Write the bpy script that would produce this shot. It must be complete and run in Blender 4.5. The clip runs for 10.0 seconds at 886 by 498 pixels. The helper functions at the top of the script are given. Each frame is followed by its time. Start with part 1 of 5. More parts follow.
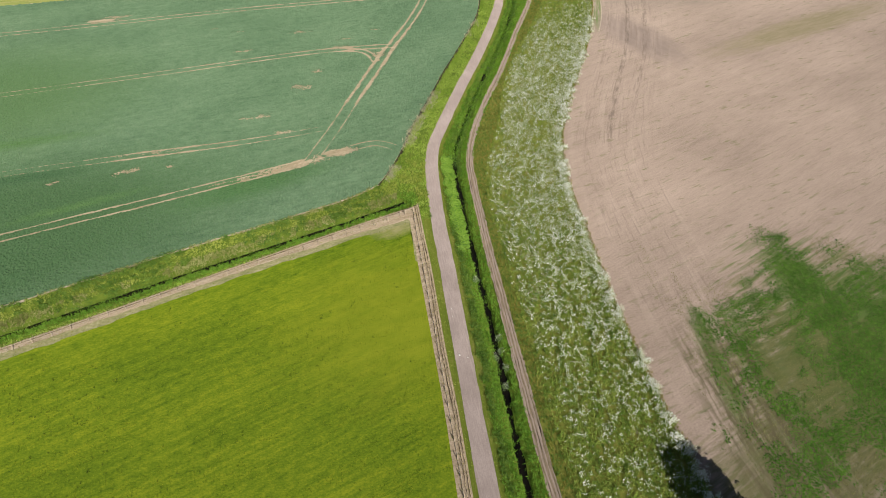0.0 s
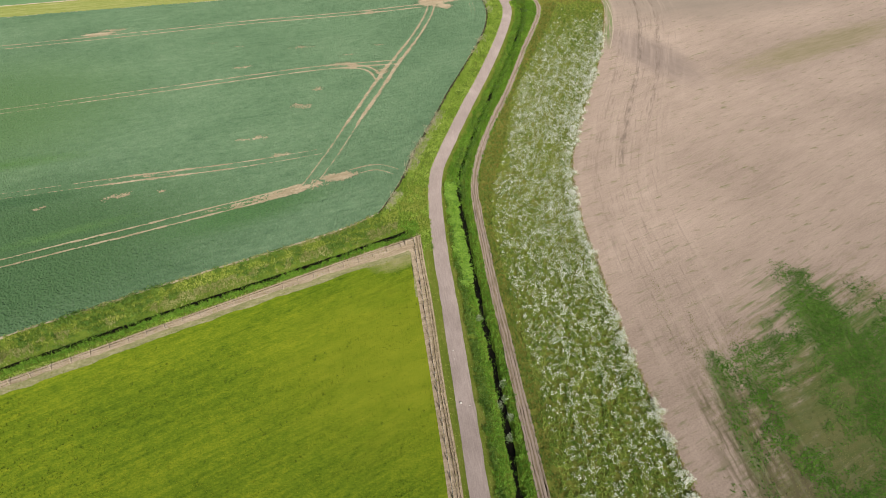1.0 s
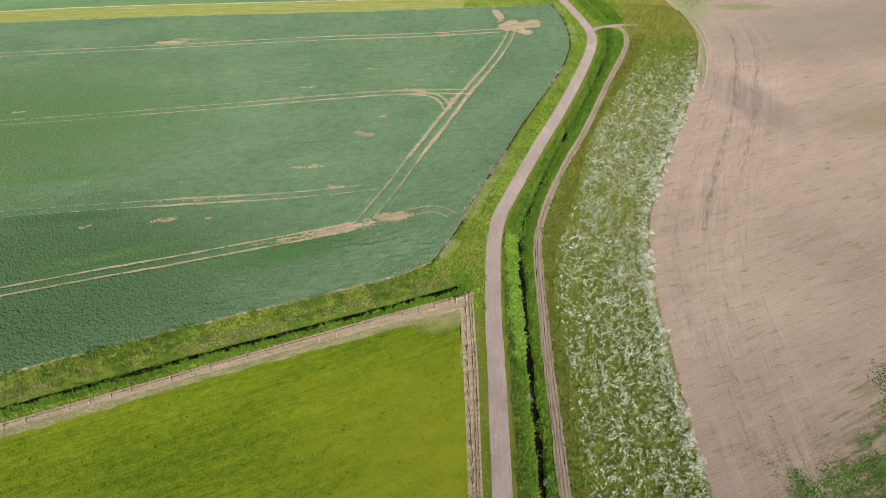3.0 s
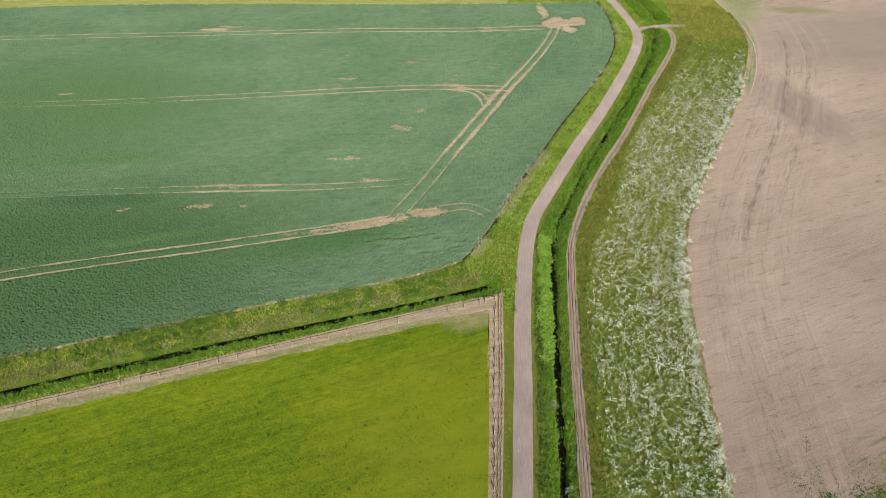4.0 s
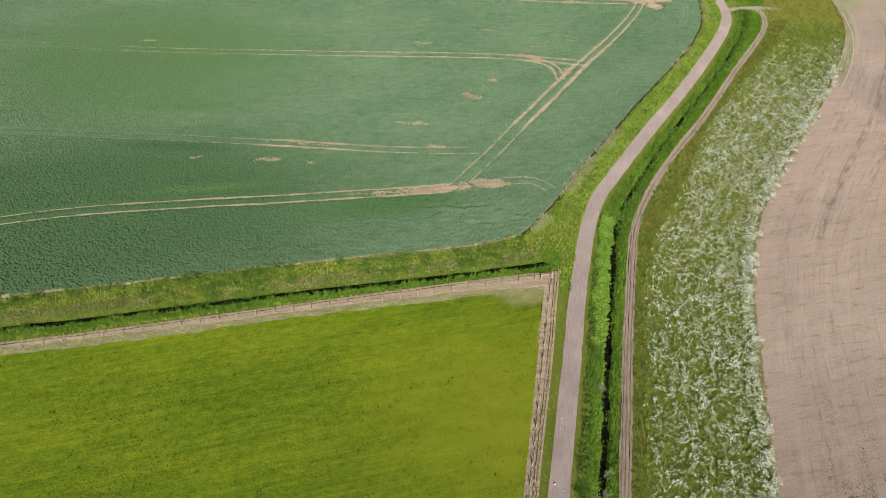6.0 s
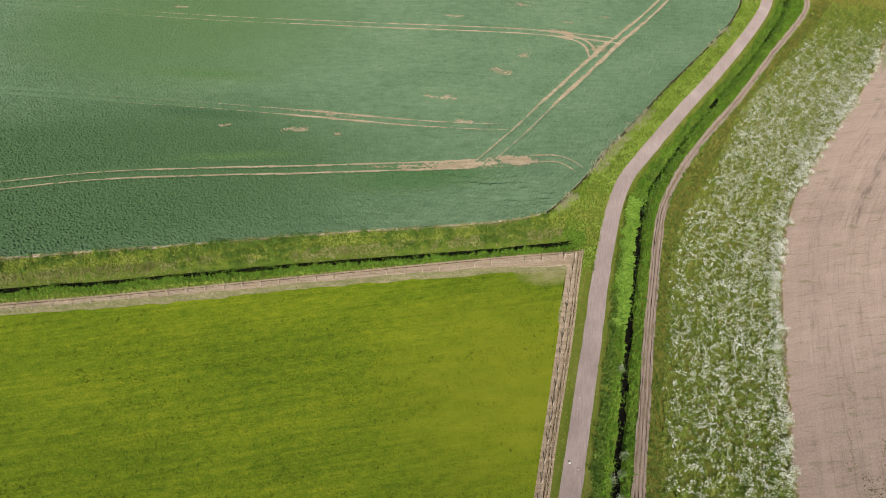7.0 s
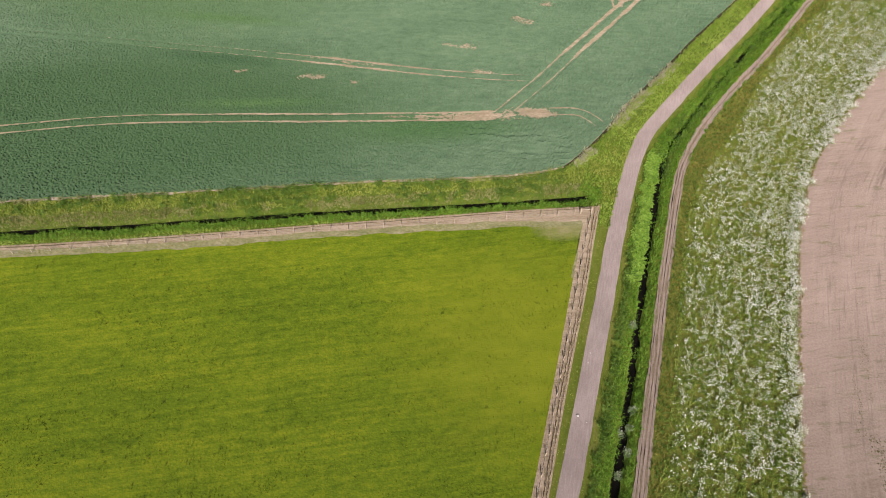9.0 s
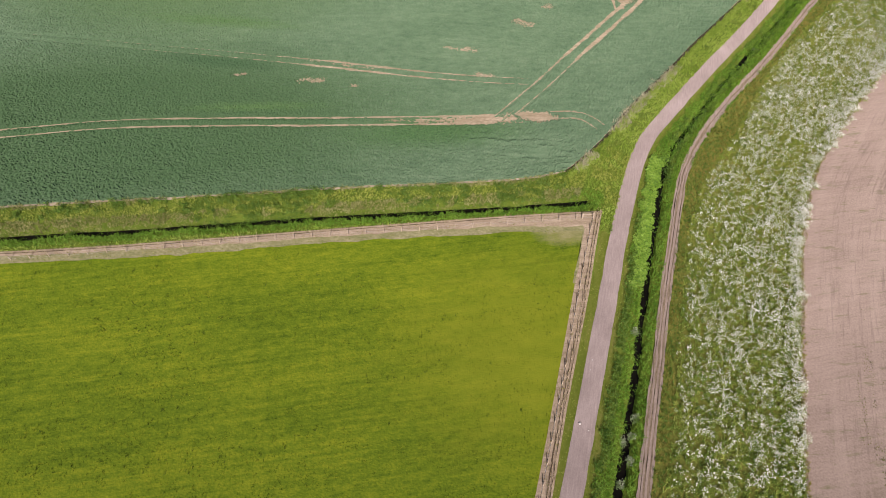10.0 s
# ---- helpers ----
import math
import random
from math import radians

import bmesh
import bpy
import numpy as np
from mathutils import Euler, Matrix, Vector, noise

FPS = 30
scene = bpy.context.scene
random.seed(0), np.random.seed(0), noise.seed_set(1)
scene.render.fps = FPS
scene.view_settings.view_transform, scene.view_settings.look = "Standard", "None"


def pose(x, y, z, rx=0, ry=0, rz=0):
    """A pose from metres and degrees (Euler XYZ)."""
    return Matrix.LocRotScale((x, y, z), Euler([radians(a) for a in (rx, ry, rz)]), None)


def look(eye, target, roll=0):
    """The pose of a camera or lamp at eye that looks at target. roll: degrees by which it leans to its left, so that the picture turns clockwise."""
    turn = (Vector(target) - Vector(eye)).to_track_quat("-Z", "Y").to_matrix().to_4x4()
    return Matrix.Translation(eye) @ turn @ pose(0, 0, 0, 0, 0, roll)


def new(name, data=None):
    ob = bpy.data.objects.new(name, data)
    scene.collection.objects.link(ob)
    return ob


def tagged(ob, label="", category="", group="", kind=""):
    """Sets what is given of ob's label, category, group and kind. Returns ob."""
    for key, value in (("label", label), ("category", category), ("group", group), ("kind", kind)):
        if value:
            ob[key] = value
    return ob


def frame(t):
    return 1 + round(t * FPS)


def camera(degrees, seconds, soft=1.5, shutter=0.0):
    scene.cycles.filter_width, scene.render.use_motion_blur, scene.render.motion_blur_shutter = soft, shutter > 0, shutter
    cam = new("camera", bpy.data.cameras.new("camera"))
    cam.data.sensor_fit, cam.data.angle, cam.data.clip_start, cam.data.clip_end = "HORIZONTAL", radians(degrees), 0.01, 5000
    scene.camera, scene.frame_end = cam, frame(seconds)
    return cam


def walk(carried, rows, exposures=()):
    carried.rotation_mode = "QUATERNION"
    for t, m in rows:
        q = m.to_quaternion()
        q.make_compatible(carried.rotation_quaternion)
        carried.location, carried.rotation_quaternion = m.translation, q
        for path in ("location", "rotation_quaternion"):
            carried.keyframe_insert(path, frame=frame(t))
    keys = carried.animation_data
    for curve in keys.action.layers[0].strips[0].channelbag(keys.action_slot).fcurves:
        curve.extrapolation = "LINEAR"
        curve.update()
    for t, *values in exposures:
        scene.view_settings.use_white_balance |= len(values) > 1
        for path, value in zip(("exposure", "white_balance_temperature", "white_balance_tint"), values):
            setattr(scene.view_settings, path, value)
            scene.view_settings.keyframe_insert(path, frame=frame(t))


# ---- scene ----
cam = camera(65.46, 10.0, soft=0.8)
PATH = [
    (0, (-0.144, -12.935, 90.997), (3.853, 60.909, 23.684), 1.43),
    (0.5, (0.522, -8.390, 91.130), (4.435, 65.507, 23.870), 1.37),
    (1, (1.010, -3.772, 90.862), (4.027, 70.312, 23.762), 1.42),
    (1.5, (1.557, 0.652, 90.754), (2.314, 74.879, 23.749), 1.39),
    (2, (2.090, 5.094, 90.721), (0.352, 79.350, 23.765), 1.39),
    (2.5, (2.424, 8.875, 90.643), (-1.601, 83.105, 23.758), 1.49),
    (2.75, (2.535, 10.392, 90.598), (-2.673, 84.571, 23.737), 1.52),
    (3.25, (2.726, 12.204, 90.480), (-4.983, 86.100, 23.548), 1.53),
    (4, (2.976, 12.967, 90.275), (-8.340, 85.796, 22.689), 1.54),
    (4.5, (3.143, 13.063, 90.142), (-10.326, 84.832, 21.821), 1.61),
    (5, (3.163, 13.113, 90.110), (-12.154, 83.800, 21.055), 1.69),
    (5.5, (3.085, 13.066, 90.064), (-14.091, 82.540, 20.219), 1.79),
    (7, (3.307, 13.028, 89.558), (-18.176, 77.686, 16.361), 1.87),
    (7.5, (3.454, 13.012, 89.470), (-18.544, 75.947, 14.937), 1.83),
    (8, (3.489, 13.100, 89.390), (-18.646, 74.385, 13.533), 1.86),
    (8.5, (3.529, 13.106, 89.275), (-18.479, 72.858, 12.169), 1.82),
    (9, (3.459, 13.201, 89.266), (-18.242, 72.260, 11.541), 1.87),
    (9.5, (3.243, 13.645, 89.358), (-18.453, 72.608, 11.559), 1.82),
    (10, (2.992, 14.404, 89.299), (-18.789, 73.352, 11.512), 1.74),
]
# the film's camera drifts to a warmer, slightly magenta balance as it tilts down
walk(cam, [(t, look(eye, target, roll)) for t, eye, target, roll in PATH],
     exposures=[(0, 0.27, 6500, 10), (5.5, 0.22, 6500, 10), (7, 0.26, 6500, 14), (8.5, 0.32, 6500, 18), (10, 0.35, 6500, 24)])

# ---- light ----
SUN_FROM = Vector((0.279, -0.779, 0.561)).normalized()
world = bpy.data.worlds.new("world")
scene.world = world
world.use_nodes = True
sky = world.node_tree.nodes.new("ShaderNodeTexSky")
sky.sky_type, sky.sun_disc = "NISHITA", False
sky.sun_elevation = math.asin(SUN_FROM.z)
sky.sun_rotation = math.atan2(SUN_FROM.x, SUN_FROM.y)
back = world.node_tree.nodes["Background"]
back.inputs["Strength"].default_value = 0.042
world.node_tree.links.new(sky.outputs["Color"], back.inputs["Color"])
sun = new("sun", bpy.data.lights.new("sun", "SUN"))
sun.data.energy, sun.data.angle, sun.data.color = 5.0, radians(0.6), (1.0, 0.945, 0.85)
sun.matrix_world = look(SUN_FROM * 300, (0, 0, 0))

# ---- materials ----


def surf(name, stops, layers, rough=0.95, bump=0.0, grain=0.08, island=0.0, gloss=0.15, spread=(0.32, 0.68), matte=1.0):
    """A procedural surface. stops: positions and colours; layers: (size along, size across, turn, weight) of noises, in metres; matte: how rough the diffuse face is."""
    m = bpy.data.materials.new(name)
    m.use_nodes = True
    nodes, links = m.node_tree.nodes, m.node_tree.links
    shader = nodes["Principled BSDF"]
    shader.inputs["Roughness"].default_value = rough
    shader.inputs["Specular IOR Level"].default_value = gloss
    shader.inputs["Diffuse Roughness"].default_value = 0.2 if island else matte
    coord = nodes.new("ShaderNodeTexCoord")
    total = None
    weights = sum(w for *_, w in layers)
    for along, across, turn, w in layers:
        mapping = nodes.new("ShaderNodeMapping")
        mapping.vector_type = "TEXTURE"
        mapping.inputs["Rotation"].default_value = (0, 0, radians(turn))
        mapping.inputs["Scale"].default_value = (along, across, max(along, across))
        links.new(coord.outputs["Object"], mapping.inputs["Vector"])
        tex = nodes.new("ShaderNodeTexNoise")
        tex.inputs["Scale"].default_value, tex.inputs["Detail"].default_value, tex.inputs["Roughness"].default_value = 1.0, 3.0, 0.55
        links.new(mapping.outputs["Vector"], tex.inputs["Vector"])
        mul = nodes.new("ShaderNodeMath")
        mul.operation = "MULTIPLY_ADD"
        mul.inputs[1].default_value = w / weights
        links.new(tex.outputs["Fac"], mul.inputs[0])
        if total is None:
            mul.inputs[2].default_value = 0.0
        else:
            links.new(total, mul.inputs[2])
        total = mul.outputs[0]
    fit = nodes.new("ShaderNodeMapRange")
    fit.inputs["From Min"].default_value, fit.inputs["From Max"].default_value = spread
    links.new(total, fit.inputs["Value"])
    value = fit.outputs["Result"]
    if island:
        geo = nodes.new("ShaderNodeNewGeometry")
        add = nodes.new("ShaderNodeMath")
        add.operation = "MULTIPLY_ADD"
        add.inputs[1].default_value = island
        links.new(geo.outputs["Random Per Island"], add.inputs[0])
        less = nodes.new("ShaderNodeMath")
        less.operation = "SUBTRACT"
        less.inputs[1].default_value = island / 2
        links.new(value, less.inputs[0])
        links.new(less.outputs[0], add.inputs[2])
        value = add.outputs[0]
    ramp = nodes.new("ShaderNodeValToRGB")
    band = ramp.color_ramp
    while len(band.elements) < len(stops):
        band.elements.new(0.5)
    for e, (p, c) in zip(band.elements, stops):
        e.position, e.color = p, (*c, 1)
    links.new(value, ramp.inputs["Fac"])
    links.new(ramp.outputs["Color"], shader.inputs["Base Color"])
    if bump:
        tex = nodes.new("ShaderNodeTexNoise")
        tex.inputs["Scale"].default_value, tex.inputs["Detail"].default_value = 1 / grain, 4.0
        links.new(coord.outputs["Object"], tex.inputs["Vector"])
        b = nodes.new("ShaderNodeBump")
        b.inputs["Strength"].default_value, b.inputs["Distance"].default_value = min(1.0, bump * 10), bump
        links.new(tex.outputs["Fac"], b.inputs["Height"])
        links.new(b.outputs["Normal"], shader.inputs["Normal"])
    return m


def tint_patch(m, x, y, a, b, turn, colours, along, across, gain, lift):
    """Lays a streaky, feathered patch with its own colours over a surface, round x, y."""
    nodes, links = m.node_tree.nodes, m.node_tree.links
    shader = nodes["Principled BSDF"]
    below = shader.inputs["Base Color"].links[0].from_socket
    coord = nodes.new("ShaderNodeTexCoord")
    place = nodes.new("ShaderNodeMapping")
    place.vector_type = "TEXTURE"
    place.inputs["Location"].default_value, place.inputs["Rotation"].default_value, place.inputs["Scale"].default_value = (x, y, 0), (0, 0, radians(turn)), (a, b, 1000)
    ball = nodes.new("ShaderNodeTexGradient")
    ball.gradient_type = "SPHERICAL"
    links.new(coord.outputs["Object"], place.inputs["Vector"])
    links.new(place.outputs["Vector"], ball.inputs["Vector"])
    grain = nodes.new("ShaderNodeMapping")
    grain.vector_type = "TEXTURE"
    grain.inputs["Rotation"].default_value, grain.inputs["Scale"].default_value = (0, 0, radians(turn)), (along, across, along)
    links.new(coord.outputs["Object"], grain.inputs["Vector"])
    tex = nodes.new("ShaderNodeTexNoise")
    tex.inputs["Scale"].default_value, tex.inputs["Detail"].default_value, tex.inputs["Roughness"].default_value = 1.0, 5.0, 0.65
    links.new(grain.outputs["Vector"], tex.inputs["Vector"])
    add = nodes.new("ShaderNodeMath")
    add.operation = "MULTIPLY_ADD"
    add.inputs[1].default_value = gain
    links.new(tex.outputs["Fac"], add.inputs[0])
    links.new(ball.outputs["Fac"], add.inputs[2])
    span = nodes.new("ShaderNodeMapRange")
    span.inputs["From Min"].default_value, span.inputs["From Max"].default_value, span.inputs["To Max"].default_value = lift, lift + 0.45, 0.9
    links.new(add.outputs[0], span.inputs["Value"])
    tint = nodes.new("ShaderNodeValToRGB")
    tint.color_ramp.elements[0].position, tint.color_ramp.elements[1].position = 0.35, 0.65
    tint.color_ramp.elements[0].color, tint.color_ramp.elements[1].color = (*colours[0], 1), (*colours[1], 1)
    links.new(tex.outputs["Color"], tint.inputs["Fac"])
    mix = nodes.new("ShaderNodeMix")
    mix.data_type = "RGBA"
    links.new(span.outputs["Result"], mix.inputs["Factor"])
    links.new(below, mix.inputs[6])
    links.new(tint.outputs["Color"], mix.inputs[7])
    links.new(mix.outputs[2], shader.inputs["Base Color"])


ROW_TURN = 25.0  # the way the crop was drilled
MOWN_TURN = 30.5  # the way the pasture was worked
M_GROUND = surf("rough_grass", [(0, (0.050, 0.085, 0.010)), (0.5, (0.100, 0.150, 0.017)), (1, (0.175, 0.205, 0.034))],
                [(9, 9, 0, 0.4), (1.2, 1.2, 0, 0.3), (0.25, 0.25, 0, 0.4)], bump=0.12, grain=0.2)
M_PASTURE = surf("grazed_grass", [(0, (0.044, 0.084, 0.004)), (0.45, (0.104, 0.156, 0.007)), (1, (0.205, 0.238, 0.012))],
                 [(26, 13, MOWN_TURN, 0.24), (50, 1.5, MOWN_TURN, 0.14), (7, 0.5, MOWN_TURN, 0.16), (1.6, 1.0, MOWN_TURN, 0.22), (0.4, 0.3, 0, 0.24)], bump=0.10, grain=0.22, spread=(0.37, 0.63))
tint_patch(M_PASTURE, -4.2, 93.9, 8.5, 5.0, 26, ((0.16, 0.165, 0.06), (0.26, 0.235, 0.12)), 2.0, 0.8, 0.5, 0.48)
tint_patch(M_PASTURE, -2, 70, 42, 34, 25, ((0.129, 0.170, 0.008), (0.186, 0.214, 0.013)), 6.0, 2.5, 0.8, 0.75)
M_CROP = surf("wheat_leaves", [(0, (0.025, 0.059, 0.032)), (0.28, (0.067, 0.121, 0.065)), (0.55, (0.100, 0.166, 0.092)), (1, (0.181, 0.249, 0.154))],
              [(24, 12, ROW_TURN, 0.20), (14, 0.5, 15, 0.14), (3, 1.0, ROW_TURN, 0.24), (0.45, 0.15, ROW_TURN + 65, 0.42)], rough=0.7, bump=0.05, grain=0.12, gloss=0.2, spread=(0.30, 0.70))
tint_patch(M_CROP, -112, 140, 70, 50, 25, ((0.044, 0.100, 0.035), (0.102, 0.170, 0.072)), 0.5, 0.25, 0.9, 0.72)
tint_patch(M_CROP, -92, 86, 74, 34, 24, ((0.025, 0.066, 0.024), (0.068, 0.128, 0.052)), 0.5, 0.22, 0.9, 0.52)
tint_patch(M_CROP, -84, 111, 30, 4.5, 14, ((0.018, 0.055, 0.024), (0.066, 0.128, 0.055)), 0.5, 0.22, 1.1, 0.95)
tint_patch(M_CROP, -92, 124, 46, 6, 16, ((0.050, 0.115, 0.032), (0.090, 0.165, 0.062)), 1.2, 0.4, 0.9, 0.98)
tint_patch(M_CROP, -70, 101, 40, 4, 25, ((0.050, 0.115, 0.032), (0.090, 0.162, 0.060)), 1.2, 0.4, 0.9, 1.0)
tint_patch(M_CROP, -35, 108, 34, 9, 26, ((0.026, 0.078, 0.025), (0.079, 0.155, 0.056)), 0.5, 0.22, 0.9, 0.8)
M_CROP_SOIL = surf("dry_crop_soil", [(0, (0.155, 0.130, 0.075)), (0.5, (0.265, 0.215, 0.145)), (1, (0.42, 0.345, 0.255))],
                   [(5, 1.2, ROW_TURN, 0.4), (0.7, 0.3, ROW_TURN, 0.4), (0.2, 0.2, 0, 0.2)], bump=0.04, grain=0.12)
M_SOIL = surf("tilled_soil", [(0, (0.192, 0.147, 0.121)), (0.4, (0.273, 0.212, 0.174)), (1, (0.367, 0.288, 0.240))],
              [(48, 30, 40, 0.36), (16, 2.2, 33, 0.16), (3.6, 0.4, 33, 0.16), (0.28, 0.28, 0, 0.32)], bump=0.05, grain=0.3, spread=(0.36, 0.64))
tint_patch(M_SOIL, 84, 50, 46, 46, 32, ((0.115, 0.115, 0.045), (0.19, 0.165, 0.085)), 8.0, 1.4, 1.5, 0.92)
tint_patch(M_SOIL, 82, 62, 25, 36, 33, ((0.045, 0.100, 0.016), (0.095, 0.140, 0.034)), 9.0, 1.0, 1.9, 1.14)
for x, y, a, b, turn, lift in ((72.5, 75, 15, 6, 95, 0.55), (79, 58, 17, 8, 52, 0.55), (50, 56, 26, 3.6, 92, 0.75), (61, 41, 15, 4.5, 28, 0.7), (57, 58, 14, 5, 100, 0.7)):
    tint_patch(M_SOIL, x, y, a, b, turn, ((0.050, 0.098, 0.018), (0.100, 0.135, 0.036)), 3.0, 0.8, 0.9, lift)
tint_patch(M_SOIL, 56, 38, 24, 14, 33, ((0.072, 0.090, 0.026), (0.150, 0.132, 0.068)), 4.0, 0.7, 1.3, 0.78)
tint_patch(M_SOIL, 67, 56, 26, 22, 26, ((0.058, 0.095, 0.020), (0.130, 0.128, 0.050)), 5.0, 1.1, 2.6, 1.5)
# two broad, soft patches of darker, greyer colour on the far soil
tint_patch(M_SOIL, 67, 181, 30, 13, 118, ((0.180, 0.142, 0.123), (0.228, 0.179, 0.153)), 6.0, 2.0, 0.5, 0.45)
tint_patch(M_SOIL, 110, 232, 90, 30, 20, ((0.200, 0.165, 0.135), (0.240, 0.195, 0.160)), 14.0, 4.0, 0.6, 0.45)
tint_patch(M_SOIL, 122, 188, 60, 9, 28, ((0.17, 0.15, 0.08), (0.25, 0.205, 0.14)), 7.0, 0.9, 1.0, 0.72)
tint_patch(M_SOIL, 62, 243, 9, 20, 0, ((0.150, 0.185, 0.080), (0.215, 0.225, 0.125)), 3.0, 3.0, 0.5, 0.42)
tint_patch(M_SOIL, 80, 243, 17, 4, 8, ((0.140, 0.155, 0.065), (0.22, 0.20, 0.125)), 4.0, 1.0, 0.9, 0.62)


def lanes(m, first, last, long, wide, colours, lo, hi, most, seed, y0, y1):
    """Streaks of another colour that run along the field's edge, between two distances from it and two places along it."""
    nodes, links = m.node_tree.nodes, m.node_tree.links
    shader = nodes["Principled BSDF"]
    below = shader.inputs["Base Color"].links[0].from_socket
    uv = nodes.new("ShaderNodeUVMap")
    uv.uv_map = "lanes"
    place = nodes.new("ShaderNodeMapping")
    place.vector_type = "TEXTURE"
    place.inputs["Location"].default_value, place.inputs["Scale"].default_value = (seed * 31.7, seed * 17.3, 0), (long, wide, 1)
    links.new(uv.outputs["UV"], place.inputs["Vector"])
    tex = nodes.new("ShaderNodeTexNoise")
    tex.inputs["Scale"].default_value, tex.inputs["Detail"].default_value, tex.inputs["Roughness"].default_value = 1.0, 4.0, 0.62
    links.new(place.outputs["Vector"], tex.inputs["Vector"])
    amount = nodes.new("ShaderNodeMapRange")
    amount.inputs["From Min"].default_value, amount.inputs["From Max"].default_value, amount.inputs["To Max"].default_value = lo, hi, most
    links.new(tex.outputs["Fac"], amount.inputs["Value"])
    value = amount.outputs["Result"]
    split = nodes.new("ShaderNodeSeparateXYZ")
    links.new(uv.outputs["UV"], split.inputs[0])
    soft = (last - first) * 0.25
    for axis, a, b in ((1, first, first + soft), (1, last, last - soft), (0, y0, y0 + 14), (0, y1, y1 - 14)):
        fade = nodes.new("ShaderNodeMapRange")
        fade.interpolation_type = "SMOOTHSTEP"
        fade.inputs["From Min"].default_value, fade.inputs["From Max"].default_value = a, b
        links.new(split.outputs[axis], fade.inputs["Value"])
        mul = nodes.new("ShaderNodeMath")
        mul.operation = "MULTIPLY"
        links.new(value, mul.inputs[0])
        links.new(fade.outputs["Result"], mul.inputs[1])
        value = mul.outputs[0]
    mix = nodes.new("ShaderNodeMix")
    mix.data_type = "RGBA"
    links.new(value, mix.inputs["Factor"])
    links.new(below, mix.inputs[6])
    mix.inputs[7].default_value = (*colours, 1)
    links.new(mix.outputs[2], shader.inputs["Base Color"])


lanes(M_SOIL, -2, 27, 30, 2.4, (0.40, 0.32, 0.268), 0.50, 0.68, 0.30, 1, 20, 245)
lanes(M_SOIL, 0.5, 24, 9, 0.55, (0.165, 0.126, 0.104), 0.54, 0.70, 0.55, 2, 60, 235)
lanes(M_SOIL, 10.3, 12.0, 4.5, 0.8, (0.128, 0.100, 0.082), 0.42, 0.60, 0.68, 3, 122, 236)
lanes(M_SOIL, 15.6, 17.3, 4.5, 0.8, (0.140, 0.108, 0.090), 0.44, 0.62, 0.6, 4, 140, 232)
lanes(M_SOIL, 4.6, 6.2, 7, 0.8, (0.155, 0.120, 0.098), 0.48, 0.64, 0.5, 5, 90, 215)
lanes(M_SOIL, 0.2, 3.2, 8, 0.8, (0.120, 0.165, 0.055), 0.36, 0.56, 0.8, 6, 186, 244)
lanes(M_SOIL, 4.5, 22, 6, 1.0, (0.096, 0.082, 0.044), 0.42, 0.60, 0.8, 7, 0, 72)
M_PALE = surf("pale_wheeled_soil", [(0, (0.30, 0.245, 0.185)), (1, (0.44, 0.365, 0.285))], [(2, 1, 0, 0.6), (0.3, 0.3, 0, 0.4)], bump=0.02, grain=0.12)
M_HEADLAND = surf("pressed_headland_soil", [(0, (0.255, 0.215, 0.165)), (1, (0.37, 0.31, 0.245))], [(2, 1, 0, 0.6), (0.3, 0.3, 0, 0.4)], bump=0.02, grain=0.12)
M_ROAD = surf("worn_track_gravel", [(0, (0.195, 0.157, 0.145)), (0.5, (0.275, 0.225, 0.208)), (1, (0.375, 0.312, 0.29))],
              [(7, 5, 90, 0.4), (2.5, 0.22, 97, 0.3), (0.15, 0.15, 0, 0.3)], bump=0.02, grain=0.07)
M_RUT = surf("bare_wheel_rut", [(0, (0.175, 0.135, 0.108)), (1, (0.33, 0.265, 0.22))], [(3, 0.3, 95, 0.6), (0.3, 0.2, 95, 0.4)], bump=0.03, grain=0.09)
M_RIDGE = surf("dry_ridge_grass", [(0, (0.098, 0.081, 0.046)), (1, (0.247, 0.189, 0.137))], [(2, 0.3, 95, 0.6), (0.25, 0.25, 0, 0.4)], bump=0.06, grain=0.12)
M_MULCH = surf("dead_mown_strip", [(0, (0.165, 0.128, 0.078)), (0.5, (0.305, 0.240, 0.170)), (1, (0.470, 0.390, 0.300))],
               [(6, 0.8, ROW_TURN, 0.4), (0.8, 0.25, ROW_TURN, 0.3), (0.16, 0.16, 0, 0.3)], bump=0.08, grain=0.12)
# shade along the wheat's edge, put into a near-black colour
M_EDGE_SHADE = surf("wheat_edge_shade", [(0, (0.018, 0.016, 0.010)), (1, (0.07, 0.062, 0.035))], [(1.5, 0.5, 60, 0.6), (0.2, 0.2, 0, 0.4)], bump=0.06, grain=0.12)
# dark lines along the hedge rows, and the painted shadow of the fence
M_DARK_LINE = surf("dark_line", [(0, (0.045, 0.034, 0.020)), (1, (0.13, 0.098, 0.062))], [(1.2, 0.4, 95, 0.6), (0.2, 0.2, 0, 0.4)], bump=0.03, grain=0.1)
M_WORN = surf("trampled_grass", [(0, (0.130, 0.145, 0.056)), (0.5, (0.210, 0.203, 0.100)), (1, (0.32, 0.288, 0.175))],
              [(3, 1.2, ROW_TURN, 0.5), (0.5, 0.4, 0, 0.5)], bump=0.05, grain=0.16)
M_SWARD = surf("olive_rough_grass", [(0, (0.135, 0.205, 0.022)), (0.5, (0.245, 0.312, 0.042)), (1, (0.39, 0.410, 0.105))], [(5, 2.5, ROW_TURN, 0.5), (0.8, 0.8, 0, 0.5)], island=0.8, rough=0.8)
